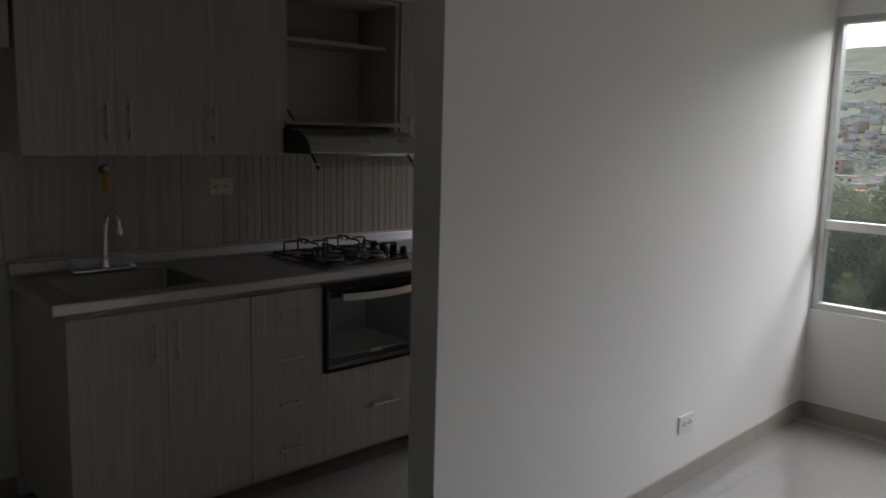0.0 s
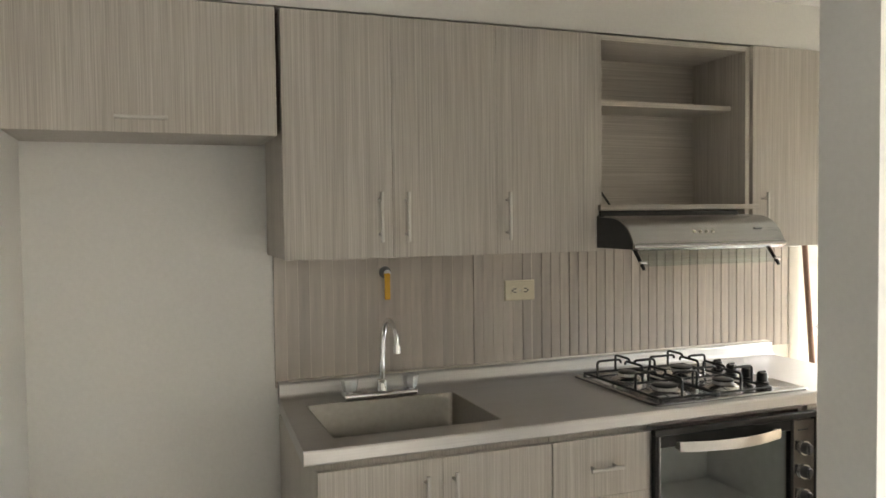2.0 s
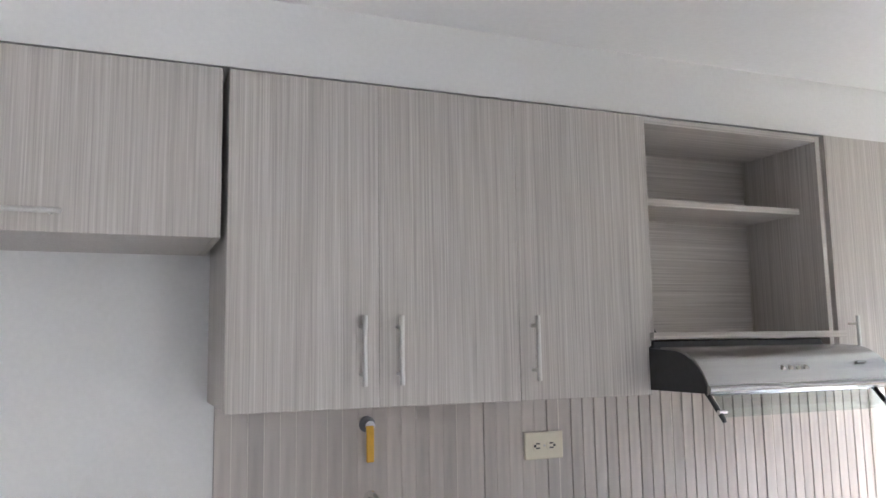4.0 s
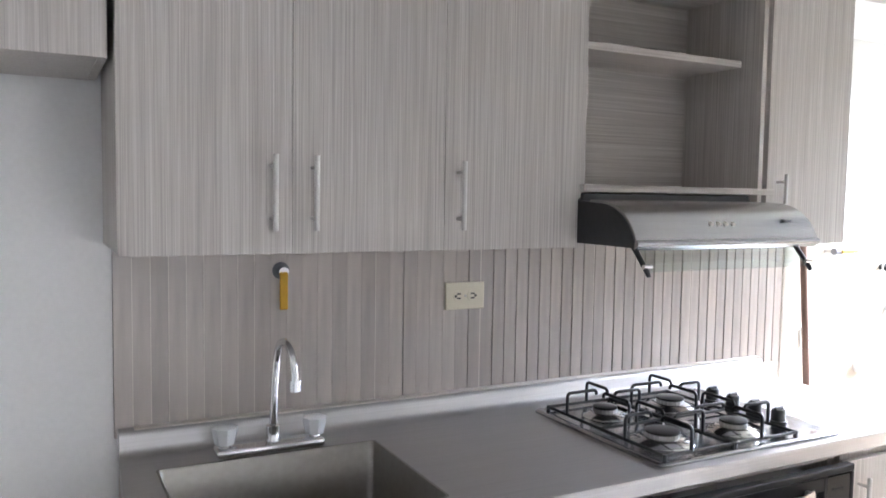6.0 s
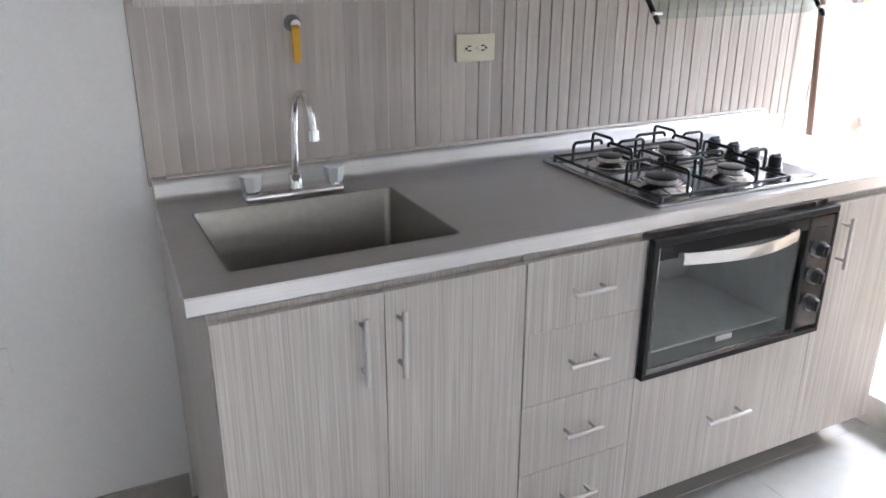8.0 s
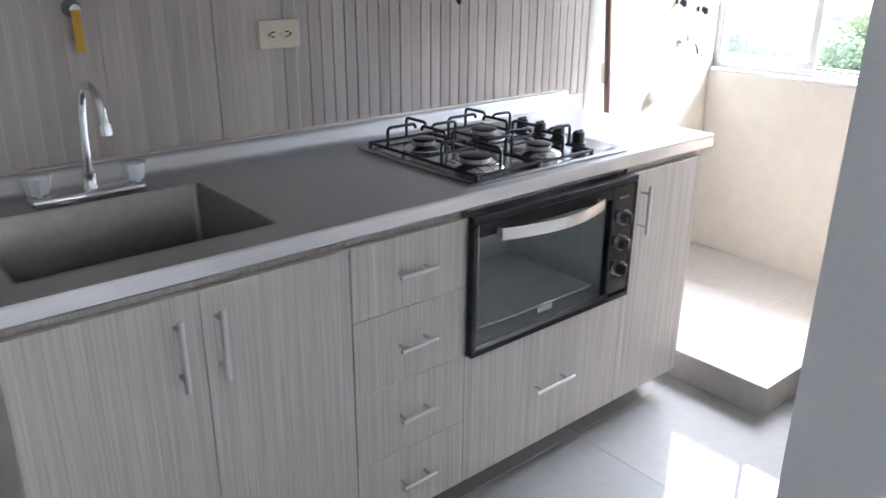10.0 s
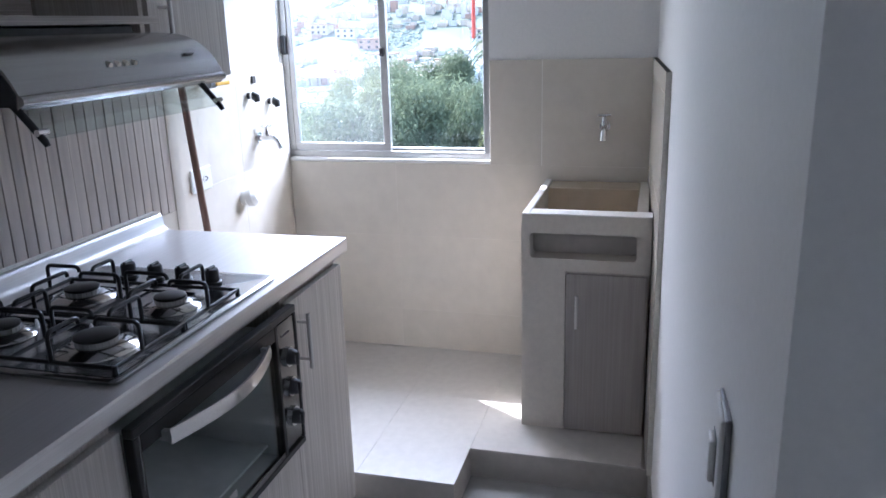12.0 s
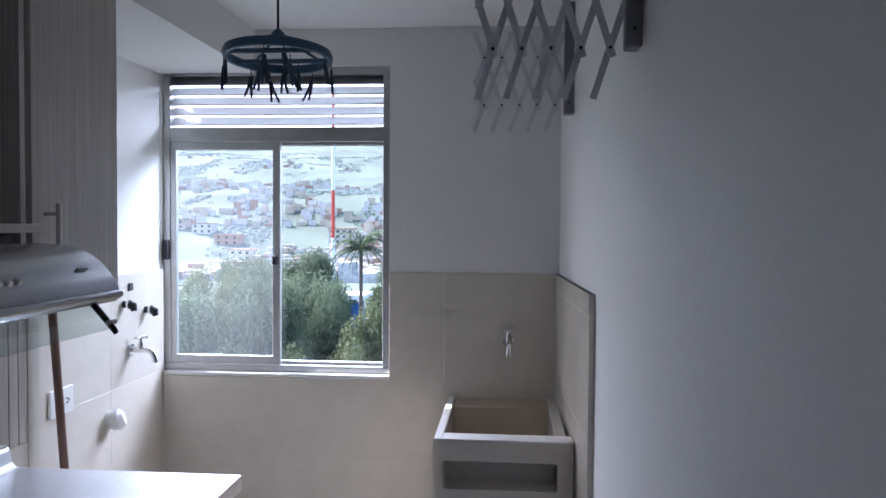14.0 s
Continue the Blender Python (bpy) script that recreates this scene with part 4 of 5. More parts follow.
bm = prism(bmesh.new(), [(X0, kitchen_face(X0) + 0.0004), (X1, kitchen_face(X1) + 0.0004), (X1, kitchen_face(X1) + 0.0146), (X0, kitchen_face(X0) + 0.0146)], SZ, TT + 0.001)
part("grout", bm, M_WGROUT, lt)
for x0, x1 in ((X0, 2.420), (2.420, X1)):
    for z0, z1 in zip([SZ] + ZC[1:] + [1.246], ZC[1:] + [1.246, TT + 0.002]):
        ya, yb = kitchen_face(x0), kitchen_face(x1)
        part("tile", prism(bmesh.new(), [(x0 + 0.001, ya + 0.004), (x1 - 0.001, yb + 0.004), (x1 - 0.001, yb + 0.016), (x0 + 0.001, ya + 0.016)], z0 + 0.001, z1 - 0.001), M_BEIGE, lt)
# slab tiles
for x0, x1, y0, y1 in ((SX0 + 0.001, 2.6006, -0.6006, -0.002), (2.6012, XW - 0.012, -0.6006, -0.012), (SX0 + 0.001, 2.6006, SY + 0.0003, -0.6012), (2.6012, XW - 0.012, SY + 0.0003, -0.6012), (SX1 + 0.001, XW - 0.012, kitchen_face(SX1) + 0.030, SY - 0.0003)):
    part("tile", boxed(x0, x1, y0, y1, SZ - 0.0065, SZ, 0.0006), M_SLAB, slab)

# laundry tub
TX, TY0, TY1, TZ = 2.447, -1.440, -1.054, 0.850
tub = thing("laundry_tub", (2.72, -1.25, SZ), "beige tiled laundry tub with soap niche and cupboard door", "laundry tub")
TW = -1.461                   # where the front meets the side wall
bm = bmesh.new()
outer = [(TW, 0.666), (TW, TZ), (TY1, TZ), (TY1, SZ), (-1.197, SZ), (-1.197, 0.666)]
inner = [(y, z) for y, z, _ in rounded(-1.417, -1.081, 0.707, 0.790, 0.012, 0.0, 4)]
walls = []
for line in (outer, inner):
    a = [bm.verts.new((TX, y, z)) for y, z in line]
    walls += [bm.edges.new((p, q)) for p, q in zip(a, a[1:] + a[:1])]
flat = bmesh.ops.triangle_fill(bm, use_beauty=True, edges=walls)
faces = [g for g in flat["geom"] if isinstance(g, bmesh.types.BMFace)]
pushed = bmesh.ops.extrude_face_region(bm, geom=faces)
bmesh.ops.translate(bm, verts=[g for g in pushed["geom"] if isinstance(g, bmesh.types.BMVert)], vec=(0.075, 0, 0))
part("front", bm, M_STUCCO, tub, "pale front with a long soap niche")
part("niche", boxed(TX + 0.076, TX + 0.084, TY0 + 0.02, TY1 - 0.028, 0.68, 0.82), M_RISER, tub, "shaded back of the niche")
part("side", boxed(TX + 0.0752, XW - 0.012, TY1 - 0.026, TY1, SZ, TZ), M_STUCCO, tub)
part("rim", boxed(TX + 0.002, XW - 0.012, TY1 - 0.024, TY1 - 0.002, TZ, TZ + 0.004, 0.001), M_WALL, tub, "white glazed rim")
part("rim", boxed(TX + 0.002, TX + 0.070, TW, TY1 - 0.026, TZ, TZ + 0.004, 0.001), M_WALL, tub, "white glazed rim")
part("ledge", boxed(TX + 0.076, XW - 0.012, TY0 - 0.006, TY0 + 0.030, 0.62, TZ, 0.003), M_BEIGE, tub)
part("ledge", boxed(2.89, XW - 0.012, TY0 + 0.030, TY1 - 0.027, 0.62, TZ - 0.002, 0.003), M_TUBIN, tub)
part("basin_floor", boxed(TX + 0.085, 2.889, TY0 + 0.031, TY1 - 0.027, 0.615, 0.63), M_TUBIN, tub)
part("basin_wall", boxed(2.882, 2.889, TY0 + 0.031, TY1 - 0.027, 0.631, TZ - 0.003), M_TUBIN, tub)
part("door_frame", boxed(TX + 0.004, TX + 0.022, -1.4600, -1.1985, SZ, 0.664, 0.001), M_EDGE, tub)
d = part("door", boxed(TX - 0.010, TX + 0.003, -1.454, -1.201, 0.112, 0.661, 0.0015), M_TUBDOOR, tub, "laminate cupboard door, grey-brown darkened for shade")
bar_handle(d, (TX - 0.010, -1.237, 0.596), (TX - 0.010, -1.237, 0.484), (-0.022, 0, 0), "small satin bar handle")


def bib_tap(x, y, z, out, label):
    """Wall tap with a cross handle; out points away from the wall."""
    o = Vector(out)
    p = Vector((x, y, z))
    side = Vector((-o.y, o.x, 0))
    th = thing("wall_tap", p, label, "tap")
    part("flange", tubed([p, p + o * 0.006], 0.020, 18), M_CHROME, th, smooth=True)
    pts = [p + o * 0.004, p + o * 0.04] + [q for q in arc(p + o * 0.05, p + o * 0.088, p + o * 0.088 - Vector((0, 0, 0.042)), 6)]
    part("body", tubed(pts, [0.010, 0.012] + [0.011] * 6 + [0.0125], 14), M_CHROME, th, smooth=True)
    c = p + o * 0.036
    part("stem", tubed([c, c + Vector((0, 0, 0.02)), c + Vector((0, 0, 0.04))], [0.012, 0.012, 0.006], 14), M_CHROME, th, smooth=True)
    bm = tubed([c + Vector((0, 0, 0.043)) - side * 0.024, c + Vector((0, 0, 0.045)) + side * 0.024], 0.005, 10)
    tube(bm, [c + Vector((0, 0, 0.043)) - o * 0.022, c + Vector((0, 0, 0.045)) + o * 0.022], 0.0055, 10)
    part("cross_handle", bm, M_CHROME, th, smooth=True)


bib_tap(2.774, 0.030, 1.041, (0, -1, 0), "chrome wall tap on the beige laundry tiles")
bib_tap(XW - 0.011, -1.272, 1.058, (-1, 0, 0), "chrome wall tap above the laundry tub")
for x, z in ((2.725, 1.203), (2.885, 1.168)):
    th = thing("pipe_stub", (x, 0.030, z), "black capped pipe stub with chrome ring on the laundry wall", "pipe")
    part("pipe", tubed([(x, 0.031, z), (x, 0.015, z)], 0.012, 14), M_BLKPL, th, smooth=True)
    part("ring", tubed([(x, 0.015, z), (x, 0.008, z)], 0.0165, 16), M_CHROME, th, smooth=True)
    part("cap", tubed([(x, 0.008, z), (x, -0.004, z - 0.004), (x, -0.007, z - 0.022)], [0.014, 0.014, 0.010], 14), M_BLKPL, th, smooth=True)
solid("wall_marker", boxed(2.758, 2.784, 0.024, 0.030, 1.246, 1.272, 0.001), M_DARKSLOT, "small dark square fitting on the laundry tiles", "fitting")
th = thing("drain_stub", (2.620, 0.030, 0.834), "white plastic washing machine drain cap on the tiles", "pipe")
part("pipe", tubed([(2.620, 0.031, 0.834), (2.620, 0.011, 0.834)], 0.028, 20), M_WHITEPL, th, smooth=True)
part("cap", tubed([(2.620, 0.011, 0.834), (2.622, -0.010, 0.838), (2.626, -0.022, 0.842)], [0.032, 0.034, 0.022], 20), M_WHITEPL, th, smooth=True)
solid("wooden_pole", tubed([(2.186, -0.036, 1.400), (2.212, -0.058, 0.860), (2.250, -0.090, SZ + 0.001)], 0.0115, 12), M_WOODP, "thin brown wooden pole leaning in the laundry corner", "pole", smooth=True)

# peg carousel hanging from the ceiling
HC = Vector((2.30, -0.633, 1.940))
car = thing("peg_carousel", (HC.x, HC.y, HC.z), "dark blue plastic round hanging dryer with pegs", "clothes dryer")
LEAN = 0.07                   # the ring hangs a little lower towards the window


def lean(p):
    return Vector((p[0], p[1], p[2] - LEAN * (p[0] - HC.x)))


n = 40
bm = bmesh.new()
loops = [[lean((HC.x + q * math.cos(a), HC.y + q * math.sin(a), HC.z + dz)) for a in [2 * math.pi * k / n for k in range(n)]] for q, dz in ((0.147, -0.011), (0.150, 0.0), (0.146, 0.012), (0.137, 0.012), (0.137, -0.011))]
vs = [[bm.verts.new(p) for p in line] for line in loops]
for a, c in zip(vs, vs[1:] + vs[:1]):
    for k in range(n):
        bm.faces.new((a[k], a[(k + 1) % n], c[(k + 1) % n], c[k]))
part("ring", bm, M_BLUE, car, "dark blue plastic hoop", smooth=True)
for s in (-0.055, 0.050):
    h = math.sqrt(0.14 ** 2 - s * s)
    part("crossbar", tubed([lean((HC.x + s, HC.y - h, HC.z)), lean((HC.x + s, HC.y + h, HC.z))], 0.0070, 8), M_BLUE, car, smooth=True)
apex = HC + Vector((0, 0, 0.058))
for k in range(4):
    a = math.pi / 4 + k * math.pi / 2
    part("strap", tubed([lean(HC + Vector((0.140 * math.cos(a), 0.140 * math.sin(a), 0.010))), apex], 0.0042, 8), M_BLUE, car, smooth=True)
part("hub", tubed([apex - Vector((0, 0, 0.010)), apex + Vector((0, 0, 0.004)), apex + Vector((0, 0, 0.016))], [0.022, 0.018, 0.006], 14), M_BLUE, car, smooth=True)
part("hook", tubed([apex, (HC.x, HC.y, CEIL - 0.03)] + arc((HC.x, HC.y, CEIL - 0.025), (HC.x + 0.004, HC.y, CEIL - 0.004), (HC.x + 0.014, HC.y, CEIL - 0.002), 4), 0.0034, 8), M_BLKPL, car, smooth=True)
rnd = random.Random(9)
for k in range(14):
    a = 2 * math.pi * k / 14 + rnd.uniform(-0.06, 0.06)
    r = 0.145 if k % 3 else 0.06
    p = lean(HC + Vector((r * math.cos(a), r * math.sin(a), -0.006)))
    drop = rnd.uniform(0.018, 0.032)
    tilt = rnd.uniform(-0.35, 0.35)
    d1 = Vector((math.sin(tilt) * math.cos(a * 3), math.sin(tilt) * math.sin(a * 3), -math.cos(tilt)))
    q = p + Vector((0, 0, -drop))
    s1 = Vector((-math.sin(a), math.cos(a), 0))
    bm = tubed([p, q], 0.0016, 5)
    for sg in (-1, 1):
        e0 = q + s1 * 0.003 * sg
        e1 = q + d1 * 0.030 + s1 * 0.0045 * sg
        e2 = q + d1 * 0.062 + s1 * (0.004 + rnd.uniform(0.0, 0.012)) * sg
        tube(bm, [e0, e1, e2], [0.0034, 0.0042, 0.0034], 6)
    part("peg", bm, M_PEG, car, smooth=True)

# scissor drying rack on the partition
rack = thing("wall_drying_rack", (2.05, -1.50, 1.82), "grey plastic accordion drying rack fixed to the wall", "drying rack")
for bx, wy, zb in ((1.722, kitchen_face(1.722) + 0.0005, 1.820), (2.70, kitchen_face(2.70) + 0.0005, 1.832)):
    br = part("bracket", boxed(bx - 0.022, bx + 0.022, wy, wy + 0.030, zb, zb + 0.35, 0.003), M_RACKD, rack, "dark grey wall bracket")
    part("screw", tubed([(bx - 0.024, wy + 0.015, zb + 0.035), (bx - 0.021, wy + 0.015, zb + 0.035)], 0.004, 8), M_BLKPL, br)
    pitch, n = 0.056, 5
    z0, z1 = (zb - 0.085, zb + 0.265) if bx < 2 else (zb - 0.045, zb + 0.255)
    ya = wy + 0.030
    yb = ya + n * pitch
    rise = (z1 - z0) / (2 * pitch)
    for k in range(-1, n):
        for s in (-1, 1):
            xo = bx + s * 0.006
            y0, y1 = ya + k * pitch, ya + (k + 2) * pitch
            a0, a1 = max(y0, ya), min(y1, yb)
            if s < 0:
                a0 = max(a0, y0 + 0.5 * pitch - 0.003)
            if a1 - a0 < 0.012:
                continue
            p = (a0, z0 + (a0 - y0) * rise if s < 0 else z1 - (a0 - y0) * rise)
            q = (a1, z0 + (a1 - y0) * rise if s < 0 else z1 - (a1 - y0) * rise)
            dy, dz = q[0] - p[0], q[1] - p[1]
            ln = math.hypot(dy, dz)
            ny, nz = -dz / ln * 0.0068, dy / ln * 0.0068
            ey, ez = dy / ln * 0.008, dz / ln * 0.008
            bm = extrude_x(bmesh.new(), [(p[0] - ey + ny, p[1] - ez + nz), (q[0] + ey + ny, q[1] + ez + nz), (q[0] + ey - ny, q[1] + ez - nz), (p[0] - ey - ny, p[1] - ez - nz)], xo - 0.003, xo + 0.003)
            part("slat", bm, M_RACK, rack)
    for k in range(n):
        for zz in (z0 + 0.25 * (z1 - z0), z0 + 0.75 * (z1 - z0)):
            yy = ya + (k + 0.5) * pitch
            part("rivet", tubed([(bx - 0.012, yy, zz), (bx + 0.012, yy, zz)], 0.0035, 8), M_BLKPL, rack)
# ---- floor tiles ----
fm = bpy.data.meshes.new("tile")
bm = boxed(-0.2995, 0.2995, -0.2995, 0.2995, -0.0075, 0.0, 0.0006)
bm.to_mesh(fm)
bm.free()
fm.materials.append(M_FLOOR)
for i in range(12):
    for j in range(9):
        ob = new("tile", fm)
        ob.location = (-3.60 + 0.6 * i, -0.30 - 0.6 * j, 0)
        if i == 0:
            ob.location.x, ob.scale.x = -3.351, 0.165     # cut tile by the wall
        ob.parent = floor

# ---- outside ----
M_GRASS = surface("grassy_slope", (0.095, 0.125, 0.045), 0.9, var=0.35, scale=0.02, bump=0.0, spots=0.35)
M_HILL = surface("far_hillside", (0.095, 0.120, 0.085), 0.95, var=0.45, scale=0.02, bump=0.0, spots=0.1)
M_LEAF = leafy(surface("leaf_green", (0.155, 0.19, 0.118), 0.9, var=0.4, scale=3.0, bump=0.0, spots=0.2, per_object=0.25, spec=0.1))
M_LEAF2 = leafy(surface("leaf_yellow_green", (0.18, 0.205, 0.105), 0.9, var=0.4, scale=3.0, bump=0.0, spots=0.2, per_object=0.2, spec=0.1))
# distance haze is mixed into this green, paler and bluer than the leaves
M_WOODS = surface("far_wood_haze_green", (0.215, 0.255, 0.225), 0.95, var=0.2, scale=0.05, bump=0.0, spots=0.2, spec=0.1)
M_BARK = surface("bark", (0.13, 0.10, 0.075), 0.9, var=0.3, scale=6.0, bump=0.05)
M_BRICK = surface("orange_brick_wall", (0.37, 0.245, 0.18), 0.85, var=0.2, scale=2.0, bump=0.0, per_object=0.2)
M_PLASTER = surface("pale_house_wall", (0.52, 0.49, 0.45), 0.85, var=0.2, scale=1.0, bump=0.0, per_object=0.2)
M_CREAM = surface("cream_house_wall", (0.46, 0.39, 0.30), 0.85, var=0.25, scale=0.08, bump=0.0)
M_ROOF = surface("clay_roof", (0.33, 0.20, 0.14), 0.85, var=0.3, scale=1.0, bump=0.0)
M_DARKWIN = surface("far_window", (0.05, 0.055, 0.06), 0.2)
M_RED = surface("red_mast_paint", (0.55, 0.07, 0.045), 0.5, var=0.1, scale=1.0)
M_WHITE = surface("white_mast_paint", (0.78, 0.77, 0.75), 0.5, var=0.05, scale=1.0)
M_GREENSHED = surface("green_sheet_metal", (0.02, 0.14, 0.09), 0.5, var=0.1, scale=2.0)
M_BLUESHED = surface("blue_tarpaulin", (0.03, 0.11, 0.30), 0.5, var=0.1, scale=2.0)

GZ = -14.0


def land(x, y):
    """Height of the land: flat by the building, then a valley side that climbs to the mountains."""
    d = max(0.0, x - 90.0)
    h = GZ + 0.012 * min(d, 350) + 0.135 * max(0.0, d - 250) * (1 - math.exp(-d / 900.0))
    h += noise.noise(Vector((x / 260.0, y / 260.0, 0.3))) * min(26.0, d * 0.06)
    h += noise.noise(Vector((x / 900.0, y / 900.0, 1.7))) * min(90.0, d * 0.06)
    return h


bm = bmesh.new()
cuts_x = [-400, -150, -50, 0, 20, 40, 60, 80] + [100 + 40 * k for k in range(24)] + [1100 + 110 * k for k in range(24)]
cuts_y = [-2600 + 80 * k for k in range(66)]
rows = [[bm.verts.new((x, y, land(x, y))) for y in cuts_y] for x in cuts_x]
for a, b in zip(rows, rows[1:]):
    for k in range(len(cuts_y) - 1):
        bm.faces.new((a[k], b[k], b[k + 1], a[k + 1]))
solid("ground", bm, M_HILL, kind="structure", smooth=True)


def leaf_cloud(seed, lobes, count, size):
    """Many small bent leaves gathered in uneven lobes."""
    r = random.Random(seed)
    bm = bmesh.new()
    for _ in range(count):
        c, rad = lobes[r.randrange(len(lobes))]
        d = Vector((r.gauss(0, 1), r.gauss(0, 1), r.gauss(0, 1))).normalized() * (rad * r.uniform(0.45, 1.08))
        p = Vector(c) + Vector((d.x, d.y, d.z * 0.8))
        n = (d.normalized() + Vector((r.uniform(-0.8, 0.8), r.uniform(-0.8, 0.8), r.uniform(-0.3, 0.9)))).normalized()
        u = n.orthogonal().normalized()
        u = (u * math.cos(6.28 * r.random()) + n.cross(u) * math.sin(6.28 * r.random())).normalized()
        v = n.cross(u)
        s = size * r.uniform(0.6, 1.3)
        q = [bm.verts.new(p + u * s * a + v * s * b + n * s * c2) for a, b, c2 in ((-1, 0, 0), (0, -0.45, 0.15), (1, 0, -0.1), (0, 0.45, 0.15))]
        bm.faces.new(q)
    return bm


def tree(seed, height, spread, material, label):
    r = random.Random(seed)
    th = thing("tree", (0, 0, 0), label, "tree", "trees below the windows")
    bm = bmesh.new()
    tube(bm, [(0, 0, -0.5), (0.1, 0.05, height * 0.3), (0.25, -0.1, height * 0.62)], [0.34, 0.24, 0.13], 10)
    lobes = []
    for k in range(22):
        a = 2 * math.pi * k / 22 * 2.4 + r.uniform(-0.3, 0.3)
        rr = spread * r.uniform(0.25, 0.85)
        z = height * r.uniform(0.30, 0.92)
        c = Vector((rr * math.cos(a), rr * math.sin(a), z))
        lobes.append((c, spread * r.uniform(0.26, 0.44)))
        tube(bm, [(0.15, 0, height * r.uniform(0.3, 0.55)), c * 0.6 + Vector((0, 0, z * 0.35)), c], [0.11, 0.06, 0.02], 6)
    lobes.append((Vector((0, 0, height * 0.9)), spread * 0.4))
    part("trunk", bm, M_BARK, th, smooth=True)
    part("crown", leaf_cloud(seed + 50, lobes, 34000, 0.125), material, th)
    return th


kinds = [tree(1, 13.0, 4.6, M_LEAF, "broad leafy green tree below the windows"), tree(2, 12.0, 4.0, M_LEAF2, "yellow-green leafy tree below the windows"), tree(3, 14.5, 4.2, M_LEAF, "tall dark green tree below the windows")]
SPOTS = [(30, 11.4, 0, 0.80, 1.0), (31, 9.2, 0, 0.75, 1.03), (36, 9.3, 2, 0.60, 0.93), (36, 7.4, 0, 0.50, 1.0), (33, 4.2, 1, 0.6, 1.04), (28, 4.3, 1, 0.55, 0.93), (28.5, 6.7, 1, 0.6, 0.88), (38, 12.4, 1, 0.7, 1.06), (29, 8.0, 0, 0.6, 0.84), (36, -1.5, 2, 1, 1), (44, 13.6, 0, 0.7, 1), (30, -6.5, 1, 1, 1), (44, -7.0, 0, 1, 1),
         (50, 19.0, 1, 1, 1), (52, 1.0, 2, 0.8, 1), (50, 5.0, 0, 0.5, 1.0), (33, -14, 0, 1, 1), (44, -15, 2, 1, 1), (38, 19, 0, 1, 1), (27, -20, 1, 1, 1), (50, -22, 0, 1, 1),
         (58, 18, 0, 0.9, 1), (60, -4, 1, 1, 1), (40, -28, 2, 1, 1), (30, -11.5, 2, 1, 1), (72, 17, 0, 1, 1), (66, -14, 2, 1, 1), (72, 2, 1, 1, 1), (74, 10, 2, 1, 0.95)]
rnd = random.Random(21)
for k, (x, y, i, wide, tall) in enumerate(SPOTS):
    m = Matrix.Translation((x, y, GZ + rnd.uniform(-0.4, 0.1))) @ Matrix.Rotation(rnd.uniform(0, 6.28), 4, "Z") @ Matrix.Diagonal((wide, wide, tall, 1))
    if kinds[i].get("set_down"):
        copy_thing(kinds[i], m)
    else:
        kinds[i].matrix_basis = m
        kinds[i]["set_down"] = 1
for t0 in kinds:
    if "set_down" in t0:
        del t0["set_down"]
for ob in bpy.data.objects:
    if "set_down" in ob:
        del ob["set_down"]

# palm
palm = thing("palm_tree", (46, 7.55, GZ), "tall palm tree with arching fronds", "tree")
PT = Vector((46.2, 7.55, -0.1))
part("trunk", tubed([(46, 7.5, GZ - 0.3), (46.1, 7.52, -8), PT], [0.20, 0.13, 0.11], 10), M_BARK, palm, smooth=True)
r = random.Random(5)
for k in range(24):
    a = 2 * math.pi * k / 24 + r.uniform(-0.15, 0.15)
    up0 = r.uniform(0.1, 2.0)
    bm = bmesh.new()
    ax = Vector((math.cos(a), math.sin(a), 0))
    sd = Vector((-math.sin(a), math.cos(a), 0))
    line = arc(PT, PT + ax * 0.9 + Vector((0, 0, up0)), PT + ax * 1.9 + Vector((0, 0, up0 - 1.4)), 14)
    tube(bm, line, 0.03, 5)
    for i, p in enumerate(line[1:], 1):
        w = 0.72 * math.sin(math.pi * min(1, i / 14 + 0.12))
        for s in (-1, 1):
            q = p + sd * s * w + Vector((0, 0, -0.35 * w)) + ax * 0.18
            vs = [bm.verts.new(p + ax * -0.06), bm.verts.new(p + ax * 0.09), bm.verts.new(q)]
            bm.faces.new(vs)
    part("frond", bm, M_LEAF, palm)

# red and white mast
mast = thing("radio_mast", (150, 33.0, -13.4), "tall slim mast painted red and white", "mast")
for k, (z0, z1) in enumerate(((-13.9, -10.75), (-10.75, -1.45), (-1.45, 7.85), (7.85, 17.15), (17.15, 26.45))):
    part("section", tubed([(150, 33.0, z0), (150, 33.0, z1 - 0.005)], 0.40 - 0.02 * k, 12), M_RED if k % 2 == 0 else M_WHITE, mast, "red painted section" if k % 2 == 0 else "white painted section", smooth=True)

# sheds under the trees
sh = thing("shed", (58, 10.9, GZ), "green sheet-metal shed with pale roof", "shed")
part("wall", boxed(56.5, 59.5, 10.4, 11.5, GZ - 0.5, GZ + 9.9), M_GREENSHED, sh)
part("roof", boxed(56.2, 59.8, 9.2, 11.8, GZ + 9.9, GZ + 10.2), M_WHITE, sh, "pale sheet roof")
sh = thing("shed", (58, 10.1, GZ), "blue covered shed beneath the trees", "shed")
part("wall", boxed(56.8, 59.2, 9.75, 10.35, GZ - 0.5, GZ + 9.5), M_BLUESHED, sh)


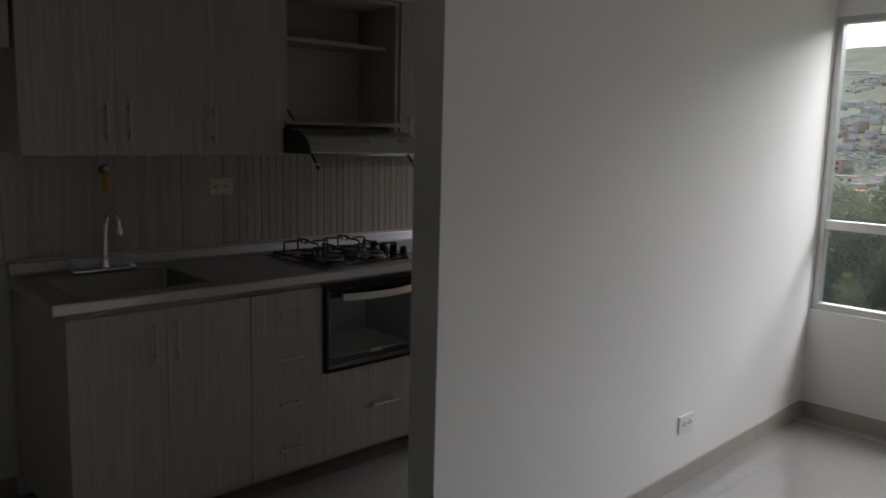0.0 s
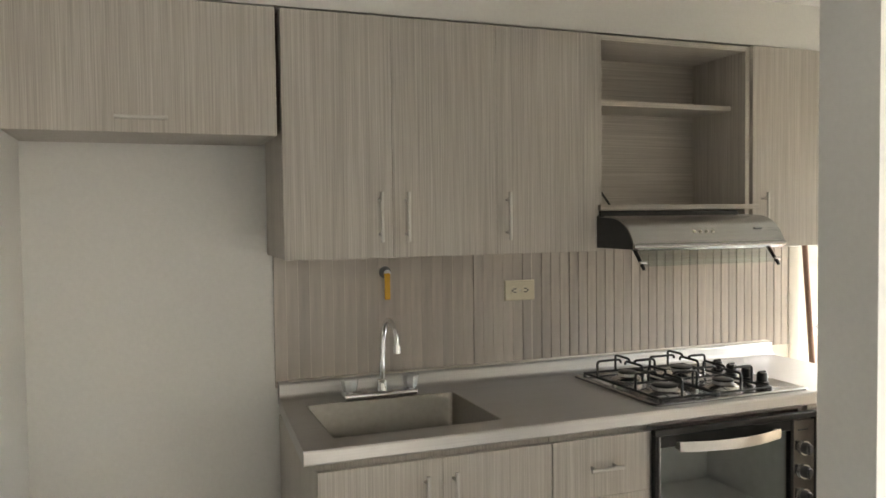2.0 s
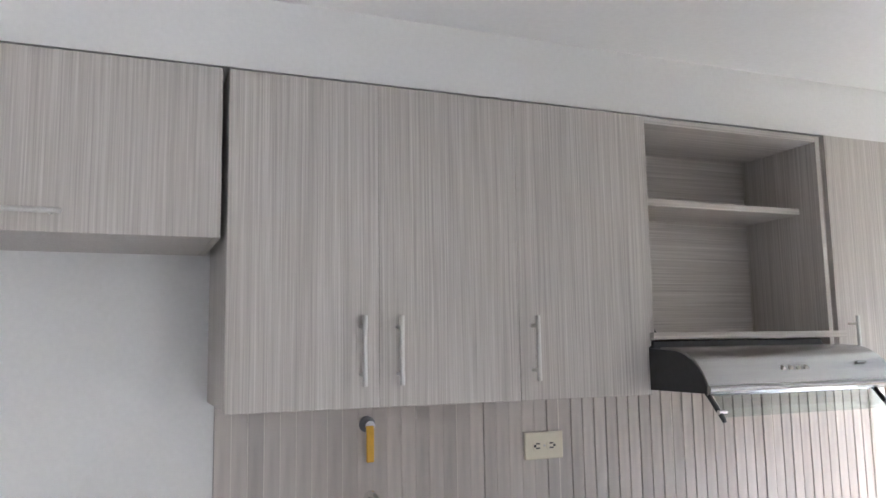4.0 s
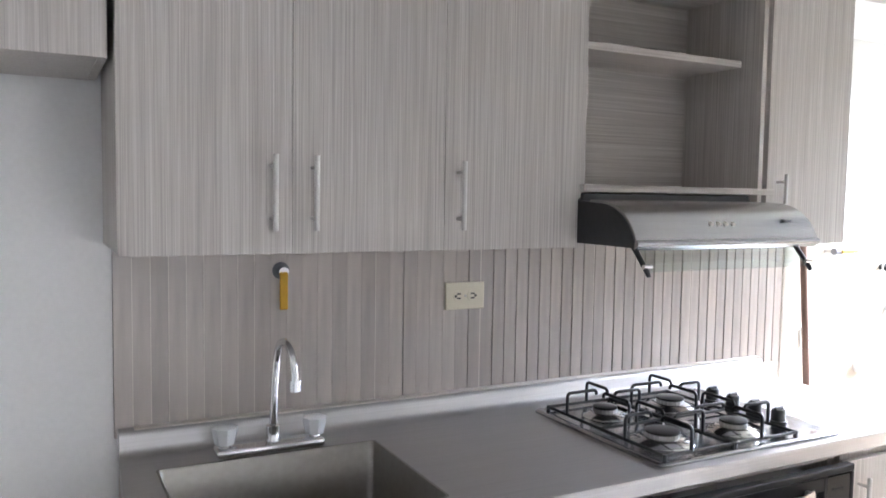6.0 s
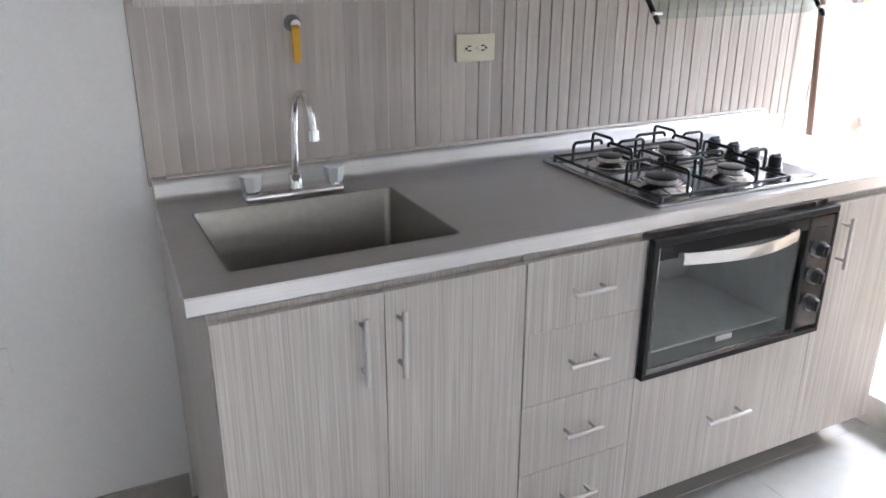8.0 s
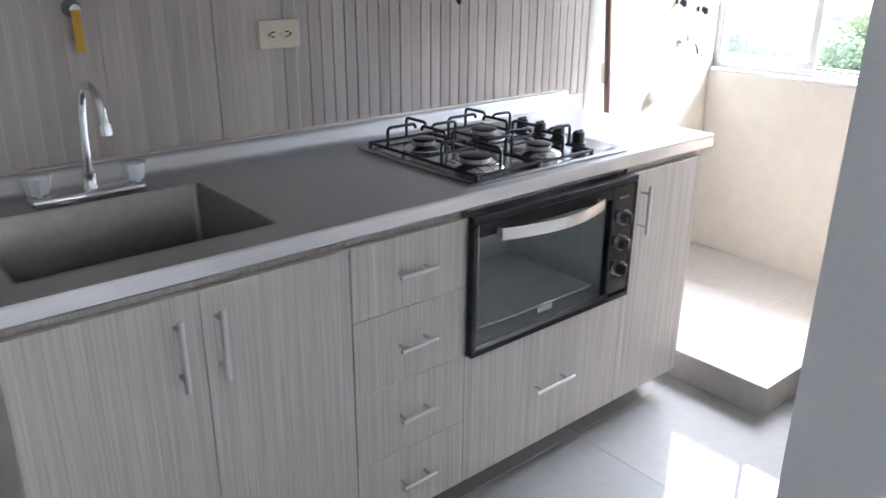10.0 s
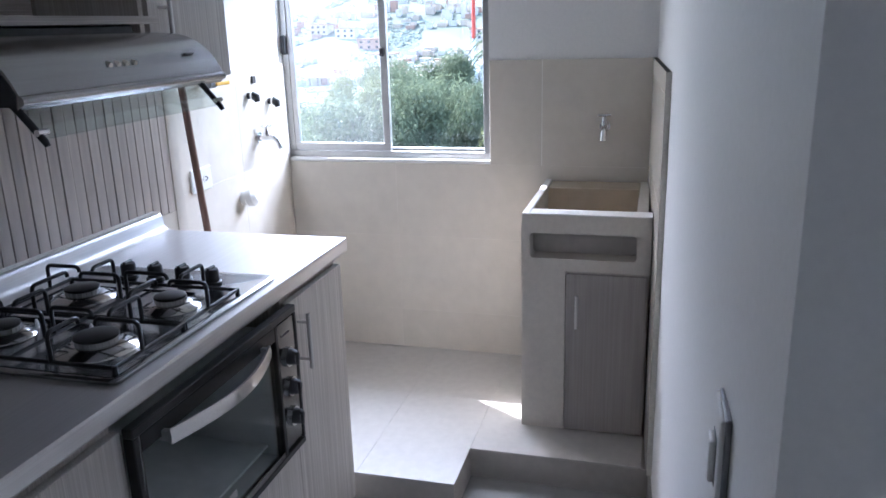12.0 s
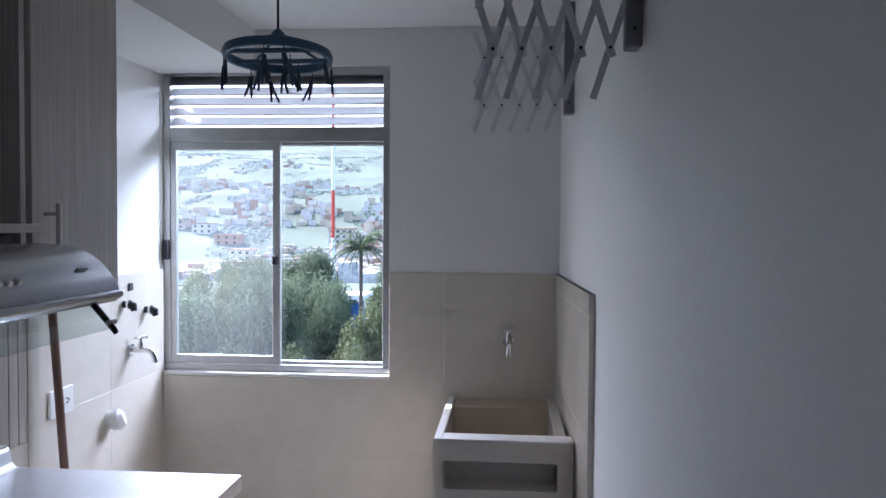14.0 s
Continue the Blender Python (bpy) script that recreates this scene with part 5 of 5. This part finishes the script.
def building(x, y, w, d, storeys, mat, label):
    z0 = land(x, y) - 2
    th = thing("apartment_building" if storeys > 3 else "house", (x, y, z0), label, "building", "houses across the valley")
    h = storeys * 2.8 + 2
    part("wall", boxed(x, x + d, y - w / 2, y + w / 2, z0, z0 + h, 0.05), mat, th)
    part("roof", boxed(x - 0.5, x + d + 0.5, y - w / 2 - 0.5, y + w / 2 + 0.5, z0 + h, z0 + h + 0.5), M_ROOF if storeys < 4 else M_PLASTER, th)
    n = max(2, int(w / 3.4))
    for s in range(storeys):
        for k in range(n):
            yy = y - w / 2 + (k + 0.5) * w / n
            part("window", boxed(x - 0.06, x + 0.1, yy - 0.7, yy + 0.7, z0 + 2 + s * 2.8 + 0.9, z0 + 2 + s * 2.8 + 2.2), M_DARKWIN, th)


rnd = random.Random(33)
for k in range(26):
    y = -170 + k * 20.0 + rnd.uniform(-2, 2)
    x = rnd.uniform(300, 440)
    st = rnd.choice((1, 1, 2, 2, 2, 3))
    building(x, y, rnd.uniform(7, 15), rnd.uniform(7, 11), st, rnd.choice((M_BRICK, M_PLASTER, M_CREAM, M_PLASTER)), "pale or brick house with small windows across the valley")

# far town and woods on the slopes
for name, mat, n, seed, lo, hi in (("far_houses", M_PLASTER, 2300, 71, 230, 1000), ("far_brick_houses", M_BRICK, 420, 72, 240, 1000), ("far_cream_houses", M_CREAM, 1500, 74, 235, 1050)):
    r = random.Random(seed)
    bm = bmesh.new()
    made = 0
    while made < n:
        x = lo + (hi - lo) * r.random() ** 2.2
        y = r.uniform(-0.4, 0.8) * x
        if noise.noise(Vector((x / 90.0, y / 45.0, 4.0))) < -0.16 + (x - lo) / (hi - lo) * 0.42:
            continue
        z = land(x, y)
        w, d, h = r.uniform(2.4, 5.5), r.uniform(1.5, 2.8), r.uniform(1.6, 3.6) * (1.9 if r.random() < 0.05 else 1)
        box(bm, x - d, x + d, y - w / 2, y + w / 2, z - 4, z + h)
        made += 1
    solid(name, bm, mat, "clustered pale and brick houses on the far slope", "houses", kind="stuff")
r = random.Random(73)
bm = bmesh.new()
count = 0
while count < 95000:
    x = 170 + 1700 * r.random() ** 1.7
    y = r.uniform(-0.4, 0.8) * x
    if noise.noise(Vector((x / 85.0, y / 42.0, 9.0))) + 0.4 * noise.noise(Vector((x / 20.0, y / 12.0, 2.0))) < 0.12:
        continue
    z = land(x, y)
    s = r.uniform(0.4, 0.95) * (1 + x / 900)
    p = Vector((x, y, z))
    tip = bm.verts.new(p + Vector((r.uniform(-0.2, 0.2) * s, r.uniform(-0.2, 0.2) * s, s * r.uniform(0.5, 0.75))))
    low = [bm.verts.new(p + Vector((s * r.uniform(0.5, 0.95) * math.cos(a), s * r.uniform(0.5, 0.95) * math.sin(a), s * r.uniform(-0.2, 0.5)))) for a in (0.3, 1.6, 2.8, 4.1, 5.3)]
    for i in range(5):
        bm.faces.new((low[i], low[(i + 1) % 5], tip))
    count += 1
solid("far_woods", bm, M_WOODS, "woods on the far slopes, green paled for haze", "woods", kind="stuff", smooth=True)
